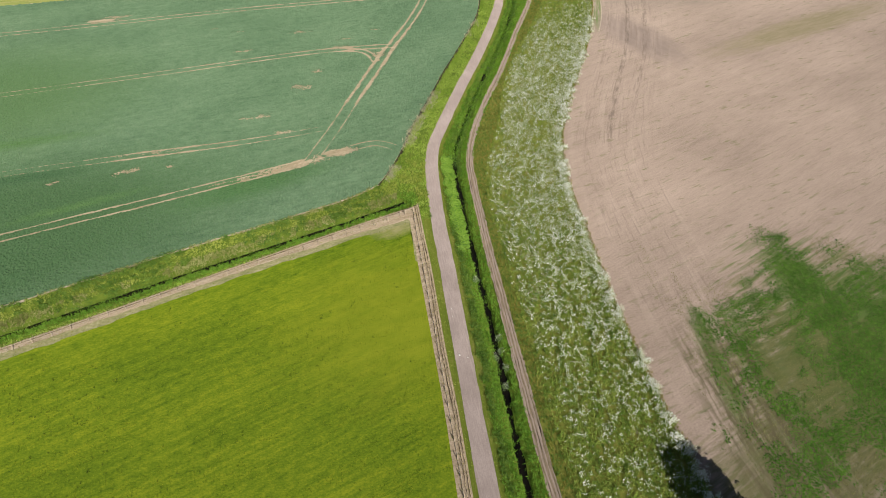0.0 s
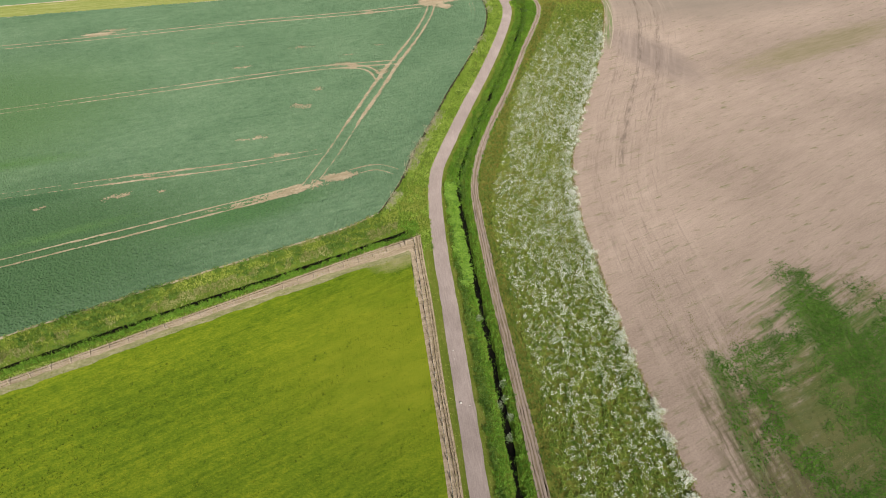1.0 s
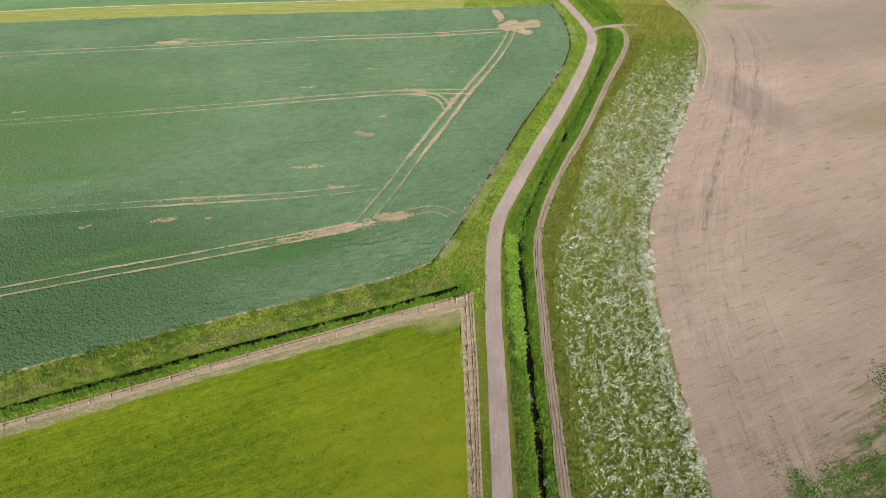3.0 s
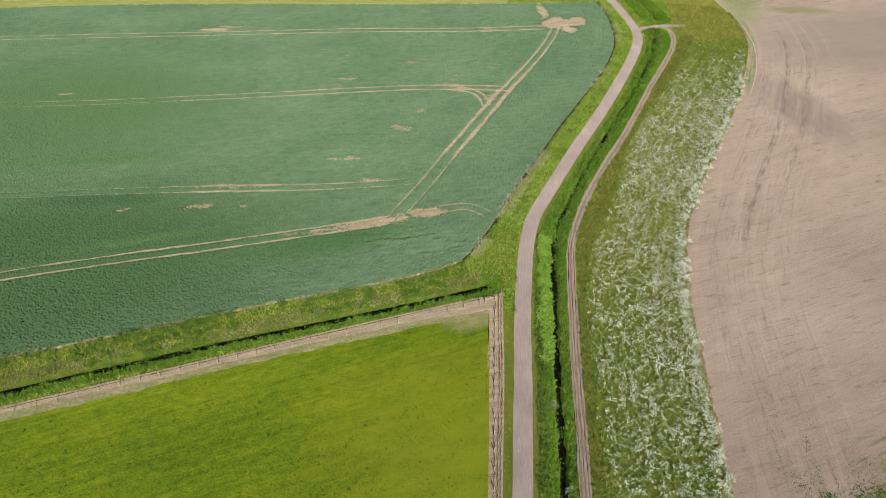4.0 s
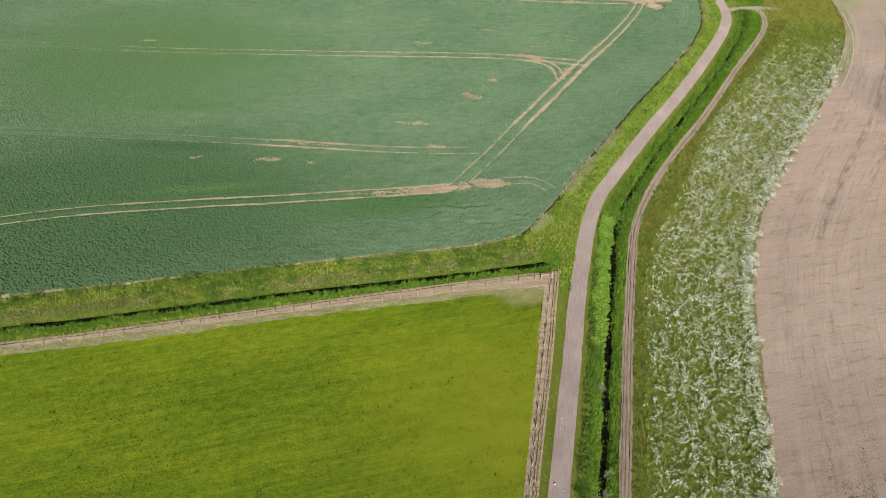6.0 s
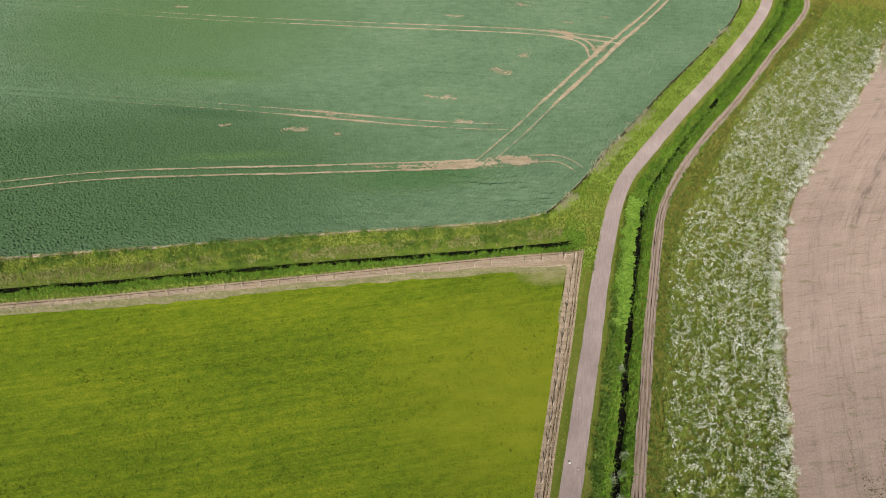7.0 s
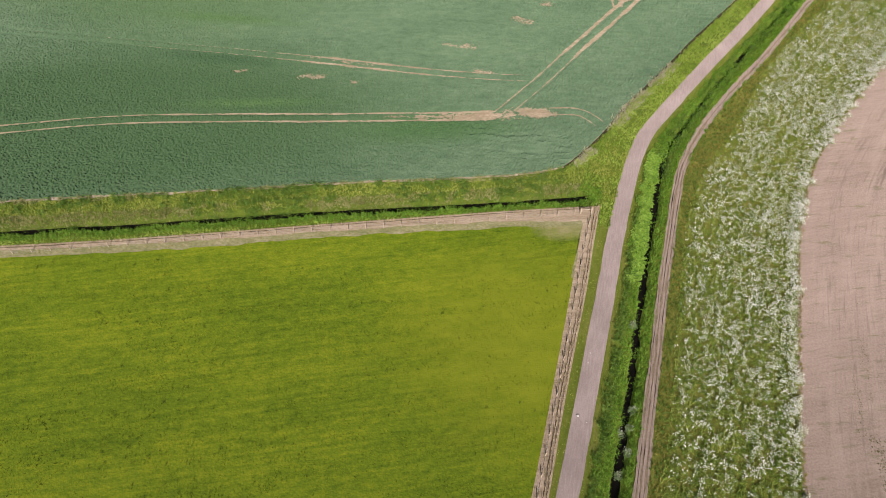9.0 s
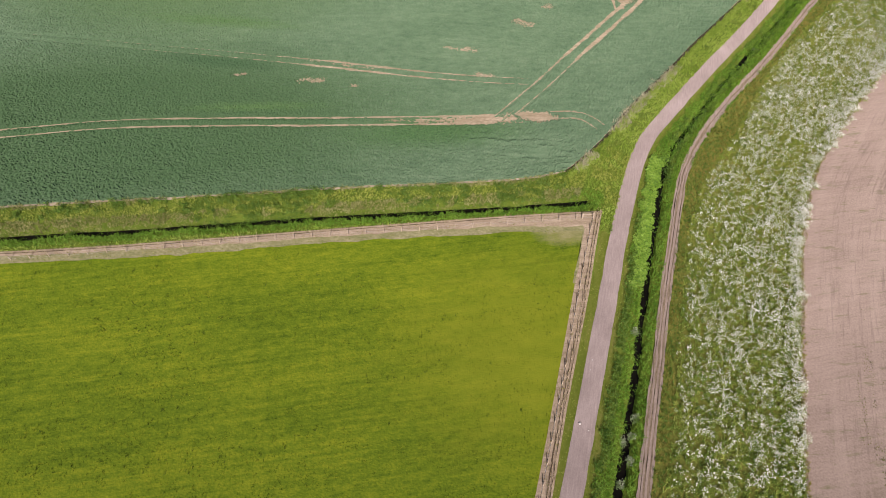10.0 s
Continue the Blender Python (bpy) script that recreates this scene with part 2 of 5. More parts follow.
M_HERB = surf("dark_verge_herbs", [(0, (0.040, 0.090, 0.011)), (0.5, (0.088, 0.168, 0.020)), (1, (0.160, 0.245, 0.042))], [(3, 3, 0, 0.5), (0.6, 0.6, 0, 0.5)], island=0.8, rough=0.7)
M_SHORT = surf("short_verge_grass", [(0, (0.060, 0.090, 0.010)), (0.5, (0.100, 0.128, 0.016)), (1, (0.175, 0.165, 0.045))],
               [(9, 1.2, 95, 0.4), (1.6, 0.5, 95, 0.3), (0.3, 0.3, 0, 0.3)], bump=0.07, grain=0.16)
M_STRIPBED = surf("weedy_strip_floor", [(0, (0.07, 0.085, 0.015)), (0.5, (0.135, 0.15, 0.026)), (1, (0.21, 0.185, 0.045))],
                  [(5, 2, 80, 0.5), (0.6, 0.6, 0, 0.5)], bump=0.06, grain=0.2)
M_WATER = surf("ditch_water", [(0, (0.003, 0.003, 0.002)), (1, (0.009, 0.008, 0.006))], [(3, 0.6, 90, 1.0)], rough=0.4, gloss=0.06)
M_BANK = surf("lush_bank_grass", [(0, (0.055, 0.140, 0.013)), (0.5, (0.122, 0.252, 0.020)), (1, (0.205, 0.345, 0.044))], [(5, 5, 0, 0.5), (0.7, 0.7, 0, 0.5)], island=0.8, rough=0.75)
M_LIME = surf("verge_grass", [(0, (0.115, 0.198, 0.021)), (0.5, (0.235, 0.360, 0.039)), (1, (0.395, 0.490, 0.115))], [(6, 6, 0, 0.5), (0.8, 0.8, 0, 0.5)], island=0.9, rough=0.8)
M_DRY = surf("seeding_dry_grass", [(0, (0.135, 0.148, 0.040)), (0.5, (0.233, 0.250, 0.080)), (1, (0.372, 0.362, 0.165))], [(4, 4, 0, 0.5), (0.8, 0.8, 0, 0.5)], island=0.8)
M_RUST = surf("docks_and_sorrel", [(0, (0.115, 0.118, 0.020)), (0.5, (0.215, 0.205, 0.036)), (1, (0.31, 0.245, 0.070))], [(5, 3, 80, 0.5), (0.8, 0.8, 0, 0.5)], island=0.9)
M_BROAD = surf("broad_bright_leaves", [(0, (0.080, 0.175, 0.014)), (0.5, (0.155, 0.290, 0.026)), (1, (0.245, 0.385, 0.06))], [(2, 2, 0, 0.5), (0.5, 0.5, 0, 0.5)], island=0.8, rough=0.55, gloss=0.35)
M_STEM = surf("strip_leaves", [(0, (0.075, 0.140, 0.018)), (0.5, (0.165, 0.250, 0.034)), (1, (0.30, 0.360, 0.072))], [(6, 2, 80, 0.5), (0.7, 0.7, 0, 0.5)], island=0.9, rough=0.75)
M_FLOWER = surf("white_umbels", [(0, (0.36, 0.39, 0.24)), (0.5, (0.58, 0.60, 0.47)), (1, (0.80, 0.81, 0.73))], [(3, 3, 0, 0.5), (0.4, 0.4, 0, 0.5)], island=0.9, rough=0.9)
M_WEED = surf("field_weed_leaves", [(0, (0.032, 0.084, 0.008)), (0.5, (0.060, 0.148, 0.014)), (1, (0.112, 0.212, 0.028))], [(6, 6, 0, 0.5), (0.8, 0.8, 0, 0.5)], island=0.8, rough=0.7)
M_OLIVE = surf("olive_seedlings", [(0, (0.085, 0.092, 0.025)), (0.5, (0.145, 0.145, 0.045)), (1, (0.22, 0.20, 0.085))], [(6, 6, 0, 0.5), (0.8, 0.8, 0, 0.5)], island=0.8, rough=0.8)
M_TUFT = surf("pasture_tufts", [(0, (0.075, 0.120, 0.006)), (0.6, (0.130, 0.178, 0.009)), (1, (0.212, 0.238, 0.014))], [(14, 6, ROW_TURN, 0.5), (0.8, 0.8, 0, 0.5)], island=0.9)
M_TUSSOCK = surf("ungrazed_grass", [(0, (0.037, 0.071, 0.007)), (1, (0.094, 0.132, 0.012))], [(3, 3, 0, 0.5), (0.4, 0.4, 0, 0.5)], island=0.7)
M_WOOD = surf("grey_fence_wood", [(0, (0.25, 0.19, 0.13)), (1, (0.48, 0.40, 0.30))], [(0.05, 0.05, 0, 0.6), (0.6, 0.6, 0, 0.4)], bump=0.004, grain=0.02, rough=0.85)
M_WIRE = surf("galvanised_wire", [(0, (0.30, 0.30, 0.30)), (1, (0.45, 0.45, 0.44))], [(0.3, 0.3, 0, 1.0)], rough=0.45, gloss=0.5)
M_CANE = surf("pale_cane", [(0, (0.30, 0.23, 0.13)), (1, (0.55, 0.45, 0.30))], [(0.4, 0.4, 0, 1.0)], island=0.8)
M_BARK = surf("bark", [(0, (0.05, 0.04, 0.03)), (1, (0.14, 0.115, 0.09))], [(0.2, 0.2, 0, 0.6), (0.05, 0.05, 0, 0.4)], bump=0.02, grain=0.05)
M_LEAF = surf("tree_leaves", [(0, (0.025, 0.06, 0.012)), (1, (0.075, 0.13, 0.025))], [(1, 1, 0, 0.5), (0.3, 0.3, 0, 0.5)], island=0.7, rough=0.6, gloss=0.3)
M_STONE = surf("pale_stone", [(0, (0.40, 0.38, 0.35)), (1, (0.60, 0.58, 0.54))], [(0.15, 0.15, 0, 1.0)], bump=0.01, grain=0.05)

# ---- shapes ----
dice = np.random.default_rng(7)


def curve(points, step=1.0):
    """A smooth line through the points, as rows of x, y about step metres apart."""
    p = np.array(points, float)
    p = np.vstack([2 * p[0] - p[1], p, 2 * p[-1] - p[-2]])
    out = []
    for a, b, c, d in zip(p, p[1:], p[2:], p[3:]):
        n = max(2, int(np.linalg.norm(c - b) / step))
        t = np.linspace(0, 1, n, endpoint=False)[:, None]
        out.append(0.5 * (2 * b + (c - a) * t + (2 * a - 5 * b + 4 * c - d) * t**2 + (3 * b - a - 3 * c + d) * t**3))
    return np.vstack([*out, p[-2:-1]])


def sides(line):
    """The unit way to the right of a line at each of its points."""
    d = np.gradient(line, axis=0)
    d /= np.linalg.norm(d, axis=1, keepdims=True)
    return np.stack([d[:, 1], -d[:, 0]], 1)


def offset(line, right):
    return line + sides(line) * right


def near(p, line):
    """For points p: the distance to a line, and how far along it they lie."""
    dist, along = np.full(len(p), 1e9), np.zeros(len(p))
    start = 0.0
    for a, b in zip(line, line[1:]):
        v = b - a
        size = np.hypot(*v)
        t = (((p - a) @ v) / (size * size)).clip(0, 1)
        d = np.hypot(p[:, 0] - a[0] - t * v[0], p[:, 1] - a[1] - t * v[1])
        hit = d < dist
        dist[hit], along[hit] = d[hit], start + t[hit] * size
        start += size
    return dist, along


def inside(p, ring):
    x, y = p[:, 0], p[:, 1]
    odd = np.zeros(len(p), bool)
    for (ax, ay), (bx, by) in zip(ring, np.roll(ring, -1, axis=0)):
        cross = (ay > y) != (by > y)
        odd ^= cross & (x < (bx - ax) * (y - ay) / (by - ay + 1e-12) + ax)
    return odd


def speckle(x, y, cell, seed):
    """Smooth value noise, 0 to 1."""
    table = np.random.default_rng(seed).random((256, 256))
    u, v = np.asarray(x) / cell + 1000.3, np.asarray(y) / cell + 1000.7
    i, j = np.floor(u).astype(int), np.floor(v).astype(int)
    f, g = u - i, v - j
    f, g = f * f * (3 - 2 * f), g * g * (3 - 2 * g)
    i0, i1, j0, j1 = i % 256, (i + 1) % 256, j % 256, (j + 1) % 256
    return (table[i0, j0] * (1 - f) + table[i1, j0] * f) * (1 - g) + (table[i0, j1] * (1 - f) + table[i1, j1] * f) * g


def turned(x, y, degrees):
    c, s = math.cos(radians(degrees)), math.sin(radians(degrees))
    return x * c + y * s, y * c - x * s


def smooth(a, b, v):
    t = ((v - a) / (b - a)).clip(0, 1)
    return t * t * (3 - 2 * t)


def mesh_of(name, verts, faces, material, parent=None, flat=True):
    """One mesh object from arrays of places and of faces with equal corners."""
    verts, faces = np.asarray(verts, np.float32), np.asarray(faces, np.int32)
    me = bpy.data.meshes.new(name)
    n, k = faces.shape
    me.vertices.add(len(verts))
    me.vertices.foreach_set("co", verts.ravel())
    me.loops.add(n * k)
    me.loops.foreach_set("vertex_index", faces.ravel())
    me.polygons.add(n)
    me.polygons.foreach_set("loop_start", np.arange(0, n * k, k, dtype=np.int32))
    me.update(calc_edges=True)
    if flat:
        me.shade_flat()
    me.materials.append(material)
    ob = new(name, me)
    if parent:
        ob.parent = parent
    return ob


def part(name, bm, material, parent, label=""):
    me = bpy.data.meshes.new(name)
    bm.to_mesh(me)
    bm.free()
    me.materials.append(material)
    ob = new(name, me)
    ob.parent = parent
    return tagged(ob, label)


def ribbon(name, line, left, right, z, material, ragged=0.0, crown=0.0, parent=None, seed=3):
    """A strip along a line from left to right metres of it (left is minus), with uneven edges."""
    n = len(line)
    cols = np.linspace(left, right, 5)
    s = sides(line)
    verts = []
    for k, c in enumerate(cols):
        edge = ragged * (speckle(line[:, 0], line[:, 1], 3.2, seed + k) + 0.5 * speckle(line[:, 0], line[:, 1], 0.9, seed + k + 9) - 0.75) * 1.4 if k in (0, 4) else 0 * line[:, 0]
        p = line + s * (c + edge)[:, None]
        lift = crown * (1 - ((c - (left + right) / 2) / ((right - left) / 2)) ** 2)
        verts.append(np.column_stack([p, np.full(n, z + lift)]))
    verts = np.stack(verts, 1).reshape(-1, 3)
    i = np.arange(n - 1)[:, None] * 5 + np.arange(4)[None, :]
    faces = np.stack([i, i + 1, i + 6, i + 5], -1).reshape(-1, 4)[:, ::-1]
    return mesh_of(name, verts, faces, material, parent, flat=False)


def sheet(name, ring, z, material):
    """A flat field inside a ring of x, y."""
    bm = bmesh.new()
    face = bm.faces.new([bm.verts.new((x, y, z)) for x, y in ring])
    bmesh.ops.triangulate(bm, faces=[face])
    bmesh.ops.recalc_face_normals(bm, faces=bm.faces)
    if bm.faces[:][0].normal.z < 0:
        bmesh.ops.reverse_faces(bm, faces=bm.faces[:])
    me = bpy.data.meshes.new(name)
    bm.to_mesh(me)
    bm.free()
    me.materials.append(material)
    return new(name, me)


def scatter(name, points, kinds, sizes, material, lean=0.25):
    """Many small plants as one mesh: each point gets one of the kinds (places, triangles), turned and sized."""
    points = np.asarray(points, float)
    pick = dice.integers(0, len(kinds), len(points))
    verts, faces, base = [], [], 0
    for k, (shape, tris) in enumerate(kinds):
        sel = points[pick == k]
        if not len(sel):
            continue
        size = np.asarray(sizes)[pick == k] if np.ndim(sizes) else np.full(len(sel), sizes)
        a = dice.uniform(0, 2 * np.pi, len(sel))
        c, s = np.cos(a)[:, None], np.sin(a)[:, None]
        x, y, z = shape[:, 0][None], shape[:, 1][None], shape[:, 2][None]
        tip = dice.normal(0, lean, (len(sel), 2))
        stretch = dice.uniform(0.75, 1.3, (len(sel), 1))
        v = np.stack([(x * c - y * s) + z * tip[:, :1], (x * s + y * c) + z * tip[:, 1:], z * stretch], -1) * size[:, None, None] + sel[:, None, :]
        verts.append(v.reshape(-1, 3))
        faces.append((np.asarray(tris)[None] + (base + np.arange(len(sel)) * len(shape))[:, None, None]).reshape(-1, 3))
        base += len(sel) * len(shape)
    return mesh_of(name, np.vstack(verts), np.vstack(faces), material)


def tuft(blades, spread, width, seed):
    """A tuft of leaning blades, 1 high."""
    r = np.random.default_rng(seed)
    v, f = [], []
    for k in range(blades):
        a, lean, h = r.uniform(0, 2 * np.pi), r.uniform(0.2, 1.0) * spread, r.uniform(0.6, 1.0)
        o = r.normal(0, 0.18 * spread, 2)
        c, s = np.cos(a), np.sin(a)
        v += [(o[0] - s * width, o[1] + c * width, 0), (o[0] + s * width, o[1] - c * width, 0), (o[0] + c * lean, o[1] + s * lean, h)]
        f.append((3 * k, 3 * k + 1, 3 * k + 2))
    return np.array(v), np.array(f)


def rosette(leaves, reach, width, height, seed):
    """A plant of broad tilted leaves, each a folded diamond."""
    r = np.random.default_rng(seed)
    v, f = [], []
    for k in range(leaves):
        a, d, h = r.uniform(0, 2 * np.pi), r.uniform(0.15, 1) * reach, r.uniform(0.35, 1.0) * height
        c, s, w, long = np.cos(a), np.sin(a), width * r.uniform(0.7, 1.2), width * r.uniform(1.0, 1.6)
        v += [(c * (d - long), s * (d - long), h * 0.9), (c * d - s * w, s * d + c * w, h * 0.95), (c * (d + long), s * (d + long), h * 0.8), (c * d + s * w, s * d - c * w, h * 1.05)]
        f += [(4 * k, 4 * k + 3, 4 * k + 2), (4 * k, 4 * k + 2, 4 * k + 1)]
    return np.array(v), np.array(f)


def umbel(heads, reach, radius, seed):
    """The white heads of one flowering plant: small tilted four-cornered plates."""
    r = np.random.default_rng(seed)
    v, f = [], []
    for k in range(heads):
        a, d, h, q = r.uniform(0, 2 * np.pi), np.sqrt(r.uniform(0, 1)) * reach, r.uniform(0.6, 1.0), radius * r.uniform(0.55, 1.35)
        tilt = r.normal(0, 0.35, 2)
        for j in range(4):
            b = j * np.pi / 2 + a
            x, y = np.cos(b) * q, np.sin(b) * q * 0.8
            v.append((np.cos(a) * d + x, np.sin(a) * d + y, h + x * tilt[0] + y * tilt[1]))
        f += [(4 * k, 4 * k + 1, 4 * k + 2), (4 * k, 4 * k + 2, 4 * k + 3)]
    return np.array(v), np.array(f)


# ---- the plan ----
ROAD = curve([(22.4, -120), (18.6, -80), (15.6, -45), (13.6, -15), (12.0, 10), (9.9, 35), (8.8, 47), (8.0, 57), (6.55, 74), (5.5, 86), (4.6, 95.5), (3.85, 109), (3.75, 116), (4.5, 123.5), (6.6, 131.2),
              (11.6, 148.2), (17.3, 165.8), (22.6, 183.9), (26.9, 201), (28.3, 211), (27.7, 218), (25.4, 225.5), (21.6, 236), (13, 257), (0, 290)])
BRANCH = curve([(28.0, 216.8), (30.6, 218.9), (34.2, 221.0), (38, 222.4), (43, 223.4)], 0.5)
DITCH = curve([(19.0, 5), (15.8, 35), (14.5, 48), (13.8, 59), (12.4, 74), (11.15, 87), (10.0, 101), (9.0, 113.5), (9.2, 121), (11.1, 129), (15.0, 143.5),
               (20.2, 161), (26.8, 182), (31.9, 203), (33.4, 214.5)])
FAR_DITCH = curve([(34.2, 226.5), (30.5, 236), (22, 257), (9, 290)])
TRACK = curve([(36.5, -120), (32.5, -80), (29, -45), (26, -15), (23.5, 8), (19.3, 34.5), (18.2, 44), (16.95, 57), (15.45, 73), (14.0, 89), (12.95, 104), (12.4, 114.5), (13.1, 122.4), (15.4, 133.3),
               (18.9, 144.8), (24.7, 162.3), (31.0, 184), (36.9, 203), (38.7, 212), (38.0, 219), (36.5, 221.6)])
FLOWER_WEST = curve([(38.5, -120), (34.5, -80), (31, -45), (27.5, -15), (24.5, 10), (21.8, 38), (19.8, 53), (19.5, 60), (18.7, 69), (17.6, 78.5), (16.5, 89.5), (15.4, 102), (16.3, 116), (20.6, 134),
                     (25.6, 159), (36.0, 188), (41.5, 204), (45, 216)])
STRIP_EAST = curve([(66, -120), (60.5, -80), (55.5, -45), (51, -15), (47.0, 8), (41.5, 34), (39.6, 44), (38.1, 54), (36.6, 66), (35.5, 78), (34.6, 91), (33.9, 104), (33.9, 113), (34.7, 122.5),
                    (36.7, 132), (41.2, 147), (45.8, 160.3), (50.5, 174), (54.7, 189.4), (58.5, 206), (59.9, 216), (59.3, 225.5), (57.3, 235.5), (50, 256), (36, 290)])
CROP_SOUTH = curve([(-185, 15.5), (-96.0, 61.5), (-62.0, 78.8), (-44.3, 88.05), (-25.95, 97.0), (-14.0, 103.3), (-8.0, 107.8)])
CROP_EAST = curve([(-8.0, 107.8), (-5.7, 113.2), (-3.0, 121.5), (-1.0, 130), (3.6, 144), (7.6, 157.5), (11.2, 168), (15.8, 182), (19.2, 193), (21.1, 203.5),
                   (21.3, 212), (19.6, 224.5), (16.0, 235)])
CROP_NORTH = curve([(16.0, 235), (3, 231), (-8.6, 228.3), (-44, 219.8), (-95, 208.5), (-131, 200), (-162, 190.5), (-200, 178)])
PASTURE_NORTH = curve([(-185, 3.5), (-87.6, 52.2), (-63.3, 64.1), (-38.9, 77.3), (-15.6, 89.0), (-1.3, 95.4)])
PASTURE_EAST = curve([(-1.3, 95.4), (-0.5, 88.5), (0.4, 82.0), (2.7, 62.1), (4.1, 49.3), (5.4, 35), (8.2, 6), (10.2, -18), (12.2, -45), (15.2, -80), (19, -120)])
MULCH_NORTH = curve([(-186, 5.2), (-88.9, 53.7), (-64.8, 66.1), (-40.0, 79.5), (-14.0, 93.4), (0.6, 100.8)])
MULCH_EAST = curve([(0.6, 100.8), (1.6, 92), (2.9, 81.5), (4.7, 62.7), (6.3, 49), (7.4, 37), (10.0, 8), (12, -18), (14, -45), (17, -80), (20.8, -120)])
FENCE_NORTH = [(-140.0, 26.3), (-85.1, 53.6), (-49.3, 72.9), (-22.6, 86.6), (-0.5, 98.5)]
FENCE_EAST = [(-0.5, 98.5), (0.45, 88.9), (1.2, 82.5), (3.25, 64.2), (4.95, 48.1), (6.1, 37), (8.6, 12), (10.8, -15), (13.0, -45), (16.2, -80), (19.9, -120)]
NORTH_DITCH = curve([(-190, 4), (-91.3, 56.2), (-74.9, 64.5), (-58.5, 73.3), (-41.4, 82.2), (-23.7, 91.1), (-5.7, 100.5), (-1.4, 103.0)])
CROP_RING = np.vstack([CROP_SOUTH[:-1], CROP_EAST[:-1], CROP_NORTH])
PASTURE_RING = np.vstack([PASTURE_NORTH[:-1], PASTURE_EAST, [(-185, -120)]])
MULCH_RING = np.vstack([MULCH_NORTH[:-1], MULCH_EAST, [(19, -120)], PASTURE_EAST[::-1][1:-1], PASTURE_NORTH[::-1]])
STRIP_RING = np.vstack([offset(TRACK, 0.9)[:-4], STRIP_EAST[::-1]])
SOIL_RING = np.vstack([STRIP_EAST[:-34], [(62, 240), (90, 262), (260, 330), (420, 330), (420, -120)]])

# ---- ground, fields and ways ----


def steps(lo, hi, fine, far):
    """Grid lines: fine between lo and hi, then growing out to far."""
    mid = np.arange(lo, hi + fine / 2, fine)
    out = np.cumsum(fine * 1.28 ** np.arange(1, 60))
    out = np.append(out[out < far], far)
    return np.concatenate([(lo - out)[::-1], mid, mid[-1] + out])


def ditch_depth(d, half, deep):
    return -deep * (1 - smooth(half * 0.7, half * 1.5, d)) * 0.75 - deep * 0.25 * (1 - smooth(half * 1.5, half * 4.5, d))


def ground_height(p):
    z = np.zeros(len(p))
    for line, half, deep in ((DITCH, 0.66, 1.3), (NORTH_DITCH, 0.70, 1.2), (FAR_DITCH, 0.6, 1.0)):
        lo, hi = line.min(0) - 4, line.max(0) + 4
        box = ((p > lo) & (p < hi)).all(1)
        d = near(p[box], line[::3])[0]
        low, swing = (0.42, 1.15) if line is NORTH_DITCH else (0.7, 0.6)
        z[box] = np.minimum(z[box], ditch_depth(d, half * (low + swing * speckle(p[box, 0], p[box, 1], 2.6, 17)), deep))
    return z


gx, gy = steps(-98, 38, 0.48, 4200), steps(3, 222, 0.48, 4200)
X, Y = np.meshgrid(gx, gy)
flat_xy = np.column_stack([X.ravel(), Y.ravel()])
Z = ground_height(flat_xy)
idx = np.arange(len(gx) * len(gy)).reshape(len(gy), len(gx))
quads = np.stack([idx[:-1, :-1], idx[:-1, 1:], idx[1:, 1:], idx[1:, :-1]], -1).reshape(-1, 4)
ground = mesh_of("ground", np.column_stack([flat_xy, Z]), quads, M_GROUND, flat=False)
tagged(ground, "flat rough grassland cut by two narrow drainage ditches", "ground", kind="structure")

tagged(sheet("pasture", PASTURE_RING, 0.030, M_PASTURE), "grazed yellow-green pasture with faint worked stripes", "pasture", kind="structure")
tagged(sheet("planting_strip", MULCH_RING, 0.022, M_MULCH), "dead beige mown strip between pasture fence and ditch", "bare strip", kind="structure")


def field_with_lanes(name, edge, rest, z, material, reach=26.0):
    """A field whose surface knows, near one edge, how far along and how far from that edge it lies."""
    cols = np.linspace(0, reach, 14)
    line = edge[::2]
    far = np.concatenate([[0], np.cumsum(np.linalg.norm(np.diff(line, axis=0), axis=1))]) + line[0, 1]
    bm = bmesh.new()
    lane = bm.loops.layers.uv.new("lanes")
    spots = {}
    grid = []
    for k, (row, side) in enumerate(zip(line, sides(line))):
        grid.append([bm.verts.new((*(row + side * c), z)) for c in cols])
        for c, v in zip(cols, grid[-1]):
            spots[v] = (far[k], c)
    for a, b in zip(grid, grid[1:]):
        for k in range(len(cols) - 1):
            bm.faces.new((a[k], a[k + 1], b[k + 1], b[k]))
    ring = [row[-1] for row in grid]
    for x, y in rest:
        v = bm.verts.new((x, y, z))
        spots[v] = (y, reach)
        ring.append(v)
    face = bm.faces.new(ring)
    bmesh.ops.triangulate(bm, faces=[face])
    for f in bm.faces:
        f.normal_update()
        if f.normal.z < 0:
            f.normal_flip()
        for loop in f.loops:
            loop[lane].uv = spots[loop.vert]
    me = bpy.data.meshes.new(name)
    bm.to_mesh(me)
    bm.free()
    me.materials.append(material)
    return new(name, me)


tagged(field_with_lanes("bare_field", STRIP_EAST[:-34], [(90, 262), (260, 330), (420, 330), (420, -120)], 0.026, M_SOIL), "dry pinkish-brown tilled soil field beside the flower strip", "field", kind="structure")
tagged(sheet("crop_soil", CROP_RING, 0.020, M_CROP_SOIL), "dry pale soil under the wheat crop", "soil", kind="structure")
tagged(sheet("flower_strip_floor", STRIP_RING, 0.018, M_STRIPBED), "weedy olive-green floor of the flower strip", "field margin", kind="structure")
tagged(ribbon("road", ROAD, -1.48, 1.48, 0.035, M_ROAD, ragged=0.10, crown=0.05), "narrow pinkish-grey gravel farm road winding between fields", "road", kind="structure")
